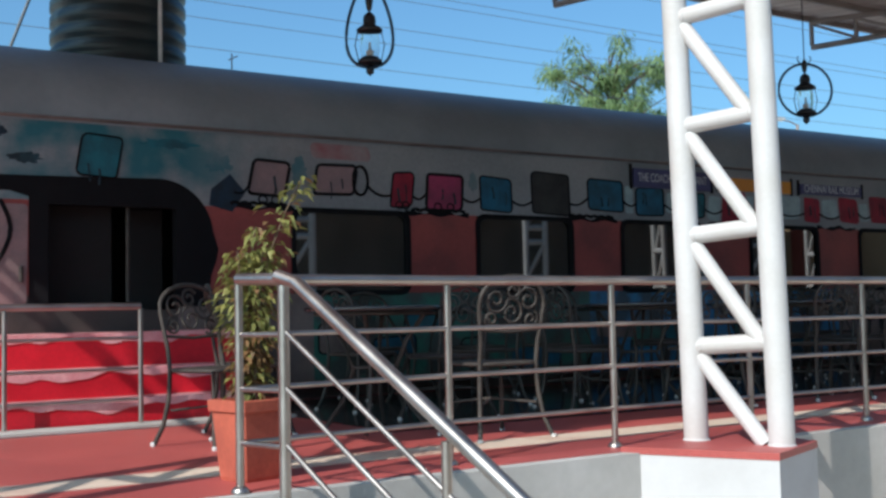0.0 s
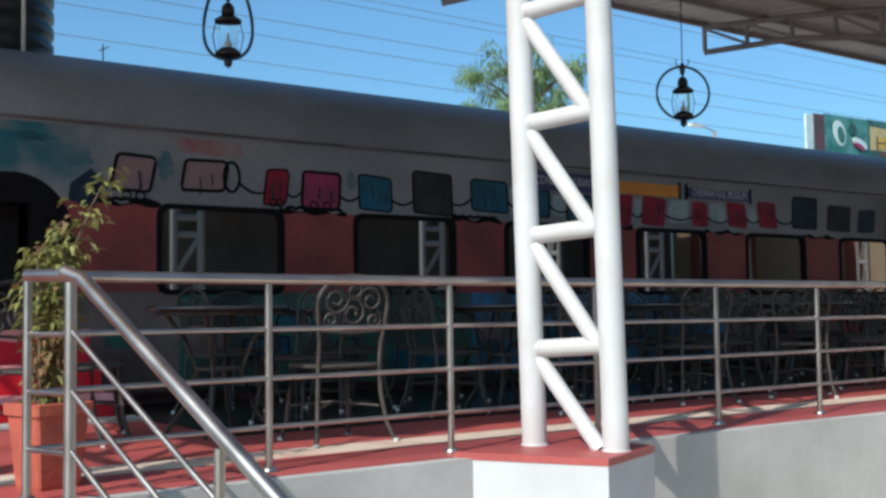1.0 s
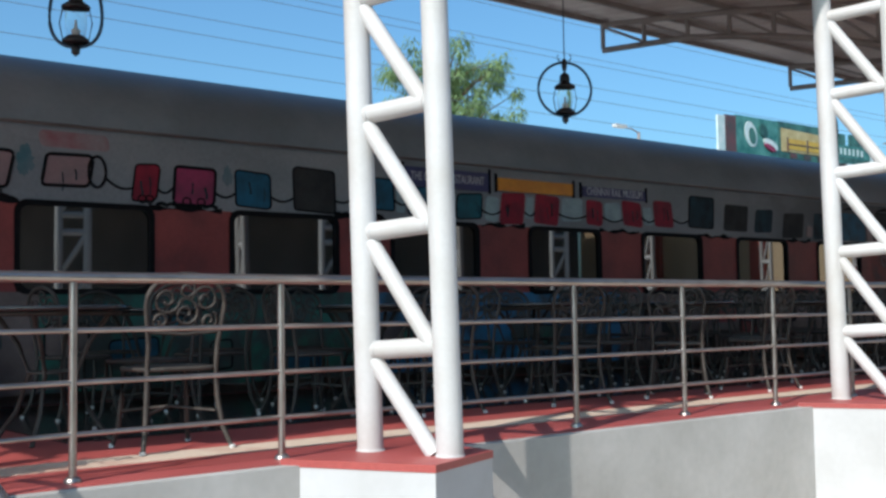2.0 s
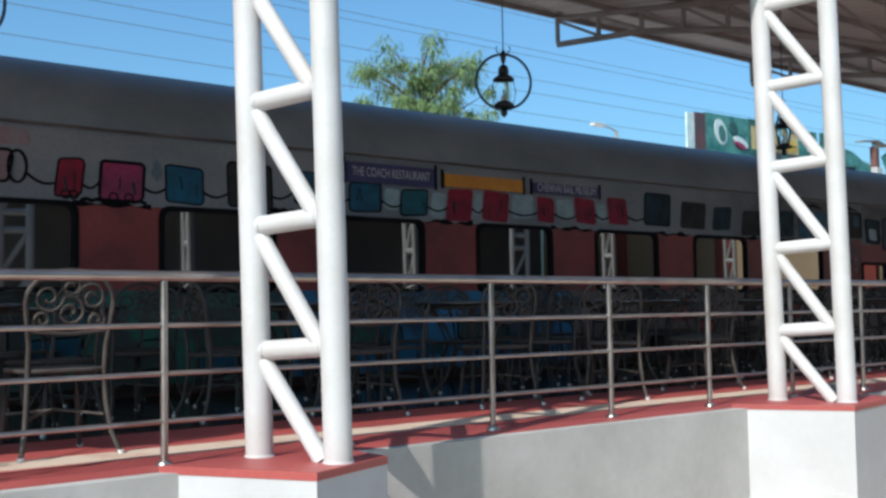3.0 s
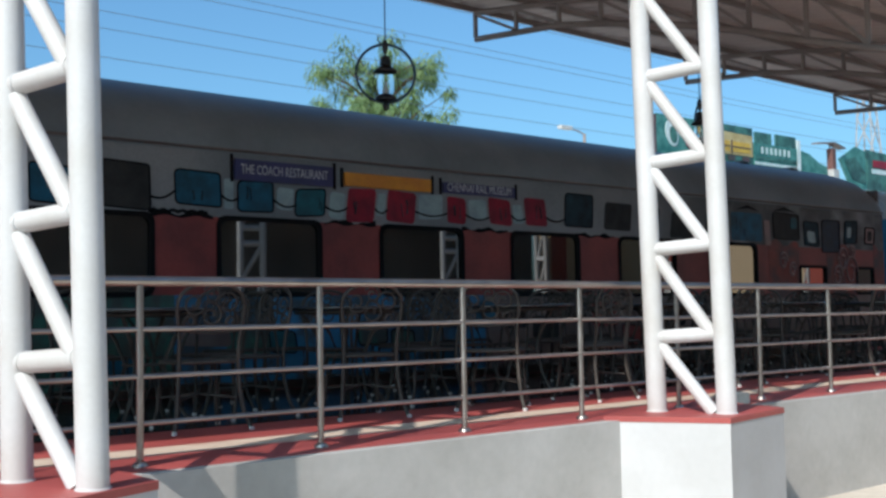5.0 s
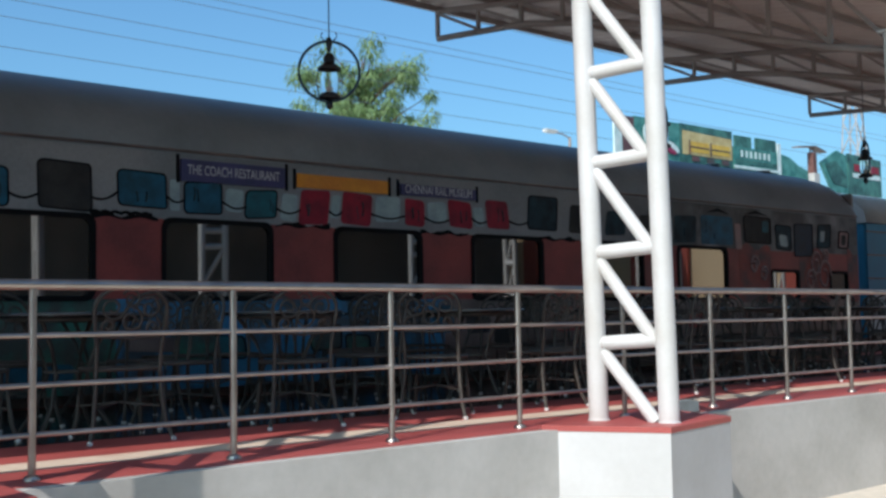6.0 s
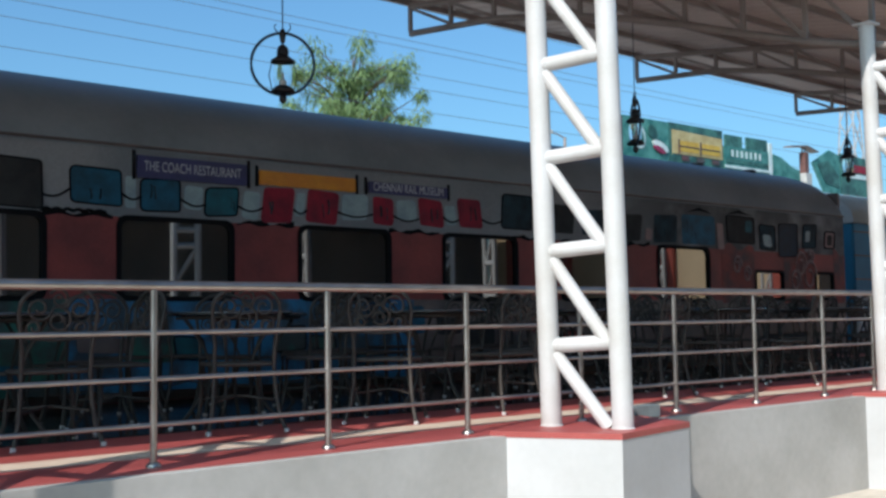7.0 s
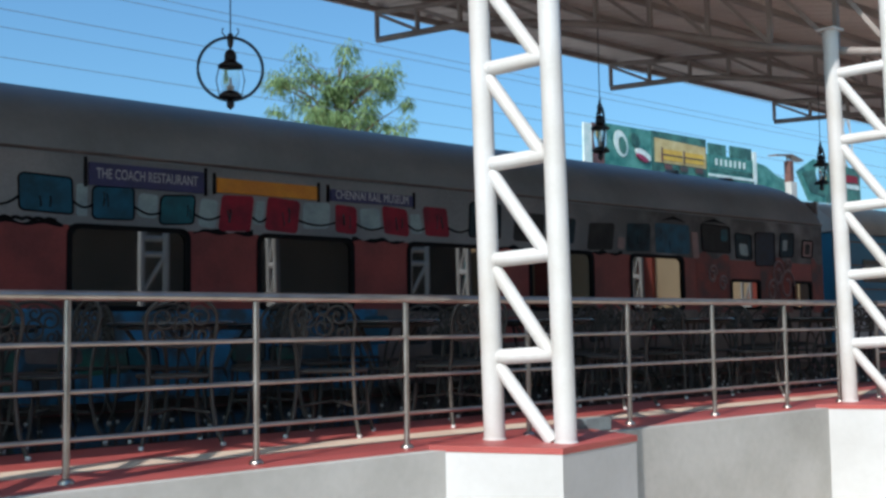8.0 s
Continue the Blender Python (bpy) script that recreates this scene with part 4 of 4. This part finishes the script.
for i in range(7):
    a0, lean = rng.uniform(0, 6.28), rng.uniform(0.03, 0.12)
    hgt = rng.uniform(0.75, 1.0)
    pts = []
    tipx = 0.30 if i == 0 else lean * math.cos(a0)
    tipy = -0.1 if i == 0 else lean * math.sin(a0)
    for k in range(7):
        u = k / 6
        pts.append((0.05 * math.cos(a0) * (1 - u) + tipx * u * u + 0.015 * math.sin(5 * u + i), 0.05 * math.sin(a0) * (1 - u) + tipy * u * u, (hgt + (0.25 if i == 0 else 0)) * u))
    part("stem", path_tube(NB(), pts, [0.011 * (1 - 0.7 * k / 6) for k in range(7)], 6), "bark", plant)
    for k in range(165):
        u = rng.uniform(0.02, 1.0) ** 0.8
        j = min(5, int(u * 6))
        p = Vector(pts[j]).lerp(Vector(pts[j + 1]), u * 6 - j)
        a = rng.uniform(0, 6.28)
        spread = 0.13 if 0.42 < u < 0.85 else 0.075
        q = p + Vector((math.cos(a), math.sin(a), rng.uniform(-0.4, 0.6))) * rng.uniform(0.0, spread)
        tgt = bmD if (u < 0.45 and rng.random() < 0.6) or rng.random() < 0.12 else bmL
        leaf(tgt, q, (math.cos(a), math.sin(a), rng.uniform(-0.5, 0.35)), rng.uniform(0.045, 0.085), rng.uniform(0.022, 0.038), rng.uniform(0.01, 0.05))
part("foliage", bmL, "leaf", plant, "green leaves")
part("dry_foliage", bmD, "leaf_dry", plant, "brown drying leaves")

# ---- water tank on the coach roof ----
tank = thing("water_tank", "black ribbed plastic water tank on the coach roof", "water tank", "", (3.82, 12.35, 3.62))
prof = [(0.70, 0.0), (0.72, 0.05)]
for k in range(7):
    z = 0.08 + 0.18 * k
    prof += [(0.70, z), (0.735, z + 0.03), (0.735, z + 0.12), (0.70, z + 0.15)]
prof += [(0.68, 1.36), (0.45, 1.5), (0.25, 1.54), (0.25, 1.60), (0.0, 1.62)]
part("body", lathe(NB(), prof, 40), "tank", tank)
part("cradle", box(NB(), -0.8, 0.8, -0.6, 0.6, -0.06, 0.0), "coach_dark", tank)
pipe = thing("tank_pipe", "white plastic water pipe up the tank", "pipe", "", (4.05, 11.6, 3.55))
part("riser", path_tube(NB(), [(0, 0, 0), (0, 0, 1.5)], 0.022, 10), "pvc", pipe)
part("tee", path_tube(NB(), [(0, 0, 0.02), (0.25, 0.1, 0.05)], 0.03, 10), "tank", pipe)
ant = thing("roof_antenna", "small thin antenna on the coach roof", "antenna", "", (5.02, 12.0, 3.66))
part("stem", path_tube(NB(), [(0, 0, 0), (0, 0, 0.24)], 0.008, 6), "truss_paint", ant)
part("bar", path_tube(NB(), [(-0.04, 0, 0.16), (0.07, 0, 0.22)], 0.007, 6), "truss_paint", ant)
stay = thing("stay_wire", "slanting grey stay wire behind the coach", "wire")
part("wire", path_tube(NB(), [(2.62, 13.0, 3.45), (3.38, 13.0, 5.6)], 0.02, 6), "cable", stay)

# ---- behind the coach: hoarding, tree, cables, far coach ----
hd = thing("cutout_hoarding", "teal printed cut-out hoarding shaped like a train", "hoarding")
HY = 19.0


def panel(x0, x1, z0, z1, mat, proud=0.0, name="panel", rise=0.0):
    o = [(x0, z0), (x1, z0), (x1, z1 + rise), (x0, z1)]
    return part(name, prism(NB(), o, HY - proud, HY - proud + (0.06 if proud == 0 else 0.012)), mat, hd)


panel(27.45, 27.78, 5.0, 6.38, "board_white")
panel(27.82, 28.3, 5.0, 6.42, "board_plum")
panel(28.3, 30.38, 5.0, 6.46, "board_teal")
panel(30.40, 33.05, 5.0, 6.48, "board_dark")
panel(30.52, 33.0, 5.58, 6.28, "board_cream", 0.02, "print", -0.06)
panel(33.12, 35.55, 5.0, 6.05, "board_teal")
panel(33.2, 34.1, 6.05, 6.40, "board_dark")
panel(34.35, 35.5, 6.05, 6.42, "board_dark")
panel(33.2, 35.5, 5.55, 5.66, "board_dark", 0.02, "print")
panel(33.12, 35.6, 5.38, 5.46, "board_white", 0.02, "print")
panel(35.6, 35.78, 5.0, 6.35, "board_white")
for k in range(2):
    panel(30.86 + 1.06 * k, 31.80 + 1.06 * k, 5.66, 5.98, "board_yellow", 0.034, "print")
    panel(30.86 + 1.06 * k, 31.80 + 1.06 * k, 5.80, 5.835, "board_plum", 0.046, "print_bar")
    panel(30.80 + 1.06 * k, 30.86 + 1.06 * k, 5.60, 6.02, "board_plum", 0.040, "print_bar")
for k in range(3):
    panel(30.95 + 0.75 * k, 31.3 + 0.75 * k, 5.40, 5.54, "board_plum", 0.034, "print")
for k in range(7):
    panel(33.50 + 0.25 * k, 33.60 + 0.25 * k, 5.74, 5.95, "board_white", 0.02, "print_bar")
for k, (cx, cz, rx, rz, mt) in enumerate(((29.0, 5.95, 0.3, 0.36, "board_white"), (29.05, 5.9, 0.17, 0.24, "board_dark"), (29.6, 6.1, 0.22, 0.2, "board_dark"), (29.95, 5.72, 0.34, 0.13, "board_white"), (29.9, 5.62, 0.25, 0.08, "m_pink"))):
    o = [(cx + rx * math.cos(a), cz + rz * math.sin(a) - 0.3 * rx * math.cos(a)) for a in [2 * math.pi * q / 18 for q in range(18)]]
    part("print", prism(NB(), o, HY - 0.02 - 0.012 * k, HY), mt, hd)
part("tail", prism(NB(), [(35.8, 5.0), (35.8, 6.02), (36.3, 5.95), (36.9, 5.7), (37.4, 5.6), (37.4, 5.0)], HY, HY + 0.06), "board_teal", hd)
part("nose", prism(NB(), [(38.2, 5.95), (39.3, 6.46), (39.95, 6.34), (40.0, 5.0), (38.9, 5.0)], HY, HY + 0.06), "board_teal", hd)
part("print", prism(NB(), [(38.5, 5.92), (39.2, 6.1), (39.9, 5.6), (39.9, 5.2), (39.0, 5.3)], HY - 0.02, HY), "board_dark", hd)
panel(40.05, 42.4, 5.0, 6.42, "board_dark", 0.0, "panel", -0.08)
panel(40.45, 42.2, 5.82, 6.08, "m_red", 0.02, "print")
panel(40.35, 42.3, 5.6, 5.76, "board_white", 0.02, "print")
for x in (27.8, 30.4, 33.05, 35.6, 39.6, 42.2):
    part("strut", bar(NB(), (x, HY + 0.12, GROUND), (x, HY + 0.12, 5.9), 0.08, 0.08), "truss_paint", hd)

ch = thing("chimney_stack", "small brick and white chimney with a dark cap", "chimney", "", (37.68, 19.0, GROUND))
part("shaft", box(NB(), -0.17, 0.17, -0.17, 0.17, 0, 6.45), "whitewash", ch)
part("brick_top", box(NB(), -0.11, 0.11, -0.11, 0.11, 6.45, 7.16), "brick_far", ch)
part("cap", bar(NB(), (-1.0, 0, 7.26), (0, 0, 7.36), 0.3, 0.04), "coach_dark", ch)
part("cap", bar(NB(), (0, 0, 7.36), (0.7, 0, 7.22), 0.3, 0.04), "coach_dark", ch)
for a in (-0.09, 0.09):
    part("prop", bar(NB(), (a, 0, 7.16), (a, 0, 7.36), 0.04, 0.04), "coach_dark", ch)


def tree(x, y, top, width, seed, label):
    rng = random.Random(seed)
    th = thing("tree", label, "tree", "", (x, y, GROUND))
    H0 = top - GROUND
    trunk = [(0, 0, 0), (0.1, 0.05, H0 * 0.25), (-0.05, 0.1, H0 * 0.45), (0.1, 0.0, H0 * 0.62), (0.05, 0.1, H0 * 0.9)]
    part("trunk", path_tube(NB(), trunk, [0.28, 0.22, 0.17, 0.12, 0.03], 10), "bark", th)
    bm = NB()
    limbs = NB()
    cz, rx, rz = H0 * 0.76, width * 0.5, H0 * 0.235
    for i in range(92):
        d = Vector((rng.gauss(0, 1), rng.gauss(0, 1), rng.gauss(0, 1))).normalized() * rng.uniform(0.25, 0.98) * (0.94 + 0.08 * math.sin(3.1 * i))
        lop = 1.0 - 0.28 * max(0.0, -d.x) * max(0.0, d.z + 0.3)
        q = Vector((d.x * rx, d.y * rx, cz + d.z * rz * lop * (1.0 + 0.12 * math.sin(5 * d.x + seed))))
        p0 = Vector((0.05, 0.05, max(H0 * 0.4, q.z - rng.uniform(0.8, 2.2))))
        path_tube(limbs, [p0, p0.lerp(q, 0.55) + Vector((0, 0, 0.2)), q], [0.055, 0.03, 0.01], 5)
        rad = rng.uniform(0.28, 0.72)
        for k in range(120):
            e = Vector((rng.gauss(0, 1), rng.gauss(0, 1), rng.gauss(0, 0.7))).normalized()
            r = rad * rng.random() ** 0.6
            leaf(bm, q + e * r, (e.x, e.y, e.z * 0.3 - 0.5), rng.uniform(0.16, 0.34), rng.uniform(0.045, 0.08), 0.12)
    part("branch_frame", limbs, "bark", th)
    part("crown", bm, "tree_leaf", th)
    return th


tree(32.6, 37.0, 13.6, 6.8, 3, "light green feathery tree rising behind the coach roof")
tree(52.0, 40.0, 8.2, 8.0, 8, "green tree far beyond the coach")

for x0, z0, x1, z1, y in ((-21, 8.9, 95, 8.7, 30), (-21, 9.9, 95, 9.5, 30.3), (-21, 10.2, 95, 9.9, 29.7), (-21, 11.3, 95, 10.8, 30), (-21, 11.7, 95, 11.2, 30.4), (-21, 12.8, 95, 12.0, 29.6)):
    cb = thing("overhead_cable", "thin dark overhead cable across the sky", "cable", "overhead cables")
    pts = [(x0 + (x1 - x0) * u, y, z0 + (z1 - z0) * u - 0.35 * math.sin(math.pi * u)) for u in [k / 20 for k in range(21)]]
    part("strand", path_tube(NB(), pts, 0.011, 5), "cable", cb)
for x in (-21.0, 95.0):
    mast = thing("cable_mast", "grey steel mast carrying the overhead cables", "mast", "", (x, 30, GROUND))
    part("pole", path_tube(NB(), [(0, 0, 0), (0, 0, 14)], 0.2, 10), "truss_paint", mast)
    part("crossarm", bar(NB(), (0, -0.7, 12.4), (0, 0.7, 12.4), 0.12, 0.12), "truss_paint", mast)
sl = thing("street_lamp", "tall grey lamp post with a flat white head far behind", "street lamp", "", (58.0, 48.0, GROUND))
part("pole", path_tube(NB(), [(0, 0, 0), (0, 0, 13.6)], 0.10, 8), "truss_paint", sl)
part("arm", path_tube(NB(), [(0, 0, 13.55), (-0.7, 0, 13.75), (-1.6, 0, 13.8)], 0.05, 8), "truss_paint", sl)
part("head", box(NB(), -2.4, -1.3, -0.2, 0.2, 13.72, 13.95, 0.04), "pvc", sl)

# lattice pylon far beyond
py = thing("lattice_pylon", "grey lattice pylon far beyond the coach", "pylon", "", (80, 40, GROUND))
for a, b in ((-1, -1), (1, -1), (1, 1), (-1, 1)):
    part("leg", bar(NB(), (a * 1.3, b * 1.3, 0), (a * 0.4, b * 0.4, 18.0), 0.10, 0.10), "pylon_grey", py)
for k in range(8):
    w0, w1 = 1.3 - 0.9 * k / 8, 1.3 - 0.9 * (k + 1) / 8
    z0, z1 = 18 * k / 8, 18 * (k + 1) / 8
    for s2 in (-1, 1):
        part("brace", bar(NB(), (-w0 * s2, -w0, z0), (w1 * s2, -w1, z1), 0.08, 0.08), "pylon_grey", py)
        part("brace", bar(NB(), (-w0, -w0 * s2, z0), (-w1, w1 * s2, z1), 0.08, 0.08), "pylon_grey", py)

# second coach, blue, beyond the first
bc = thing("blue_coach", "bright blue railway coach with a pale roof beyond the painted one", "railway coach")
part("body", box(NB(), 26.2, 46.0, 11.2, 14.2, 0.3, 2.75, 0.03), "blue_coach", bc)
bm = NB()
prof = [(11.15, 2.75), (11.2, 3.0), (11.5, 3.3), (12.1, 3.5), (12.7, 3.55), (13.3, 3.5), (13.9, 3.3), (14.2, 3.0), (14.25, 2.75)]
R = [[bm.verts.new((x, y, z)) for y, z in prof] for x in (26.15, 46.0)]
for k in range(len(prof) - 1):
    bm.faces.new((R[0][k], R[1][k], R[1][k + 1], R[0][k + 1])).smooth = True
bm.faces.new(R[0])
bm.faces.new(list(reversed(R[1])))
part("roof", bm, "pale_roof", bc, "pale grey roof")
for z in (2.55, 2.05, 1.55):
    part("moulding", box(NB(), 26.2, 46.0, 11.17, 11.2, z, z + 0.03), "coach_dark", bc)
part("skirt", box(NB(), 26.2, 46.0, 11.16, 11.2, 0.3, 1.2), "pale_roof", bc)
part("underframe", box(NB(), 26.4, 45.8, 11.5, 13.9, 0.0, 0.3), "coach_dark", bc)
for k in range(8):
    part("window", box(NB(), 27.4 + 2.2 * k, 28.6 + 2.2 * k, 11.18, 11.2, 1.72, 2.2), "glass", bc)

# ---- behind the camera: yard columns and house mirrored in the coach windows, added roof and wall ----
Y2 = 0.9
for k in range(3):
    x = 9.24 + 6.4 * k
    th = thing("truss_column", "white painted steel lattice column of the opposite canopy", "column", "opposite columns")
    a, b = Vector((x - 0.33, Y2 - 0.1, 0)), Vector((x + 0.33, Y2 + 0.1, 0))
    for p in (a, b):
        part("pipe", path_tube(NB(), [p + Vector((0, 0, GROUND)), p + Vector((0, 0, 4.6))], 0.095, 16), "white_steel", th)
    for z in (-0.05, 0.80, 1.63, 2.46, 2.79, 3.6, 4.4):
        part("rung", path_tube(NB(), [a + Vector((0, 0, z)), b + Vector((0, 0, z))], 0.062, 10), "white_steel", th)
    for z0, z1 in ((0.0, 0.74), (0.86, 1.57), (1.69, 2.40), (2.86, 3.54), (3.66, 4.34)):
        part("diagonal", path_tube(NB(), [a + Vector((0.05, 0, z0)), b + Vector((-0.05, 0, z1))], 0.058, 10), "white_steel", th)
# roof added out of view, shading the yard that the windows reflect
bm = NB()
slab(bm, [(8.0, -1.9), (33.0, -1.9), (33.0, -9.0), (8.0, -9.0)], 4.6, 4.66)
tagged(part("added_shade_roof", bm, "canopy_sheet"), "pinkish grey sheet roof out of view, added to darken the window reflections", "canopy roof")
# wall added out of view as a dark backdrop for the window reflections
bm = NB()
box(bm, -6.0, 33.9, -9.4, -9.0, GROUND, 5.2)
structure("added_dark_wall", bm, "shade_wall", "dull brown wall out of view, added to darken the window reflections")
hs = thing("yard_house", "cream and red painted house across the sunny yard", "house")
part("wall", box(NB(), 34.0, 46, -8.9, 4.4, GROUND, 4.4), "cream", hs)
for y in (3.6, -1.35, -6.4):
    part("pier", box(NB(), 33.7, 34.0, y - 0.58, y + 0.58, GROUND, 4.4), "brick_paint", hs, "red painted pier")
part("roof", box(NB(), 33.5, 46.8, -9.3, 4.8, 4.4, 4.6), "pale_roof", hs)
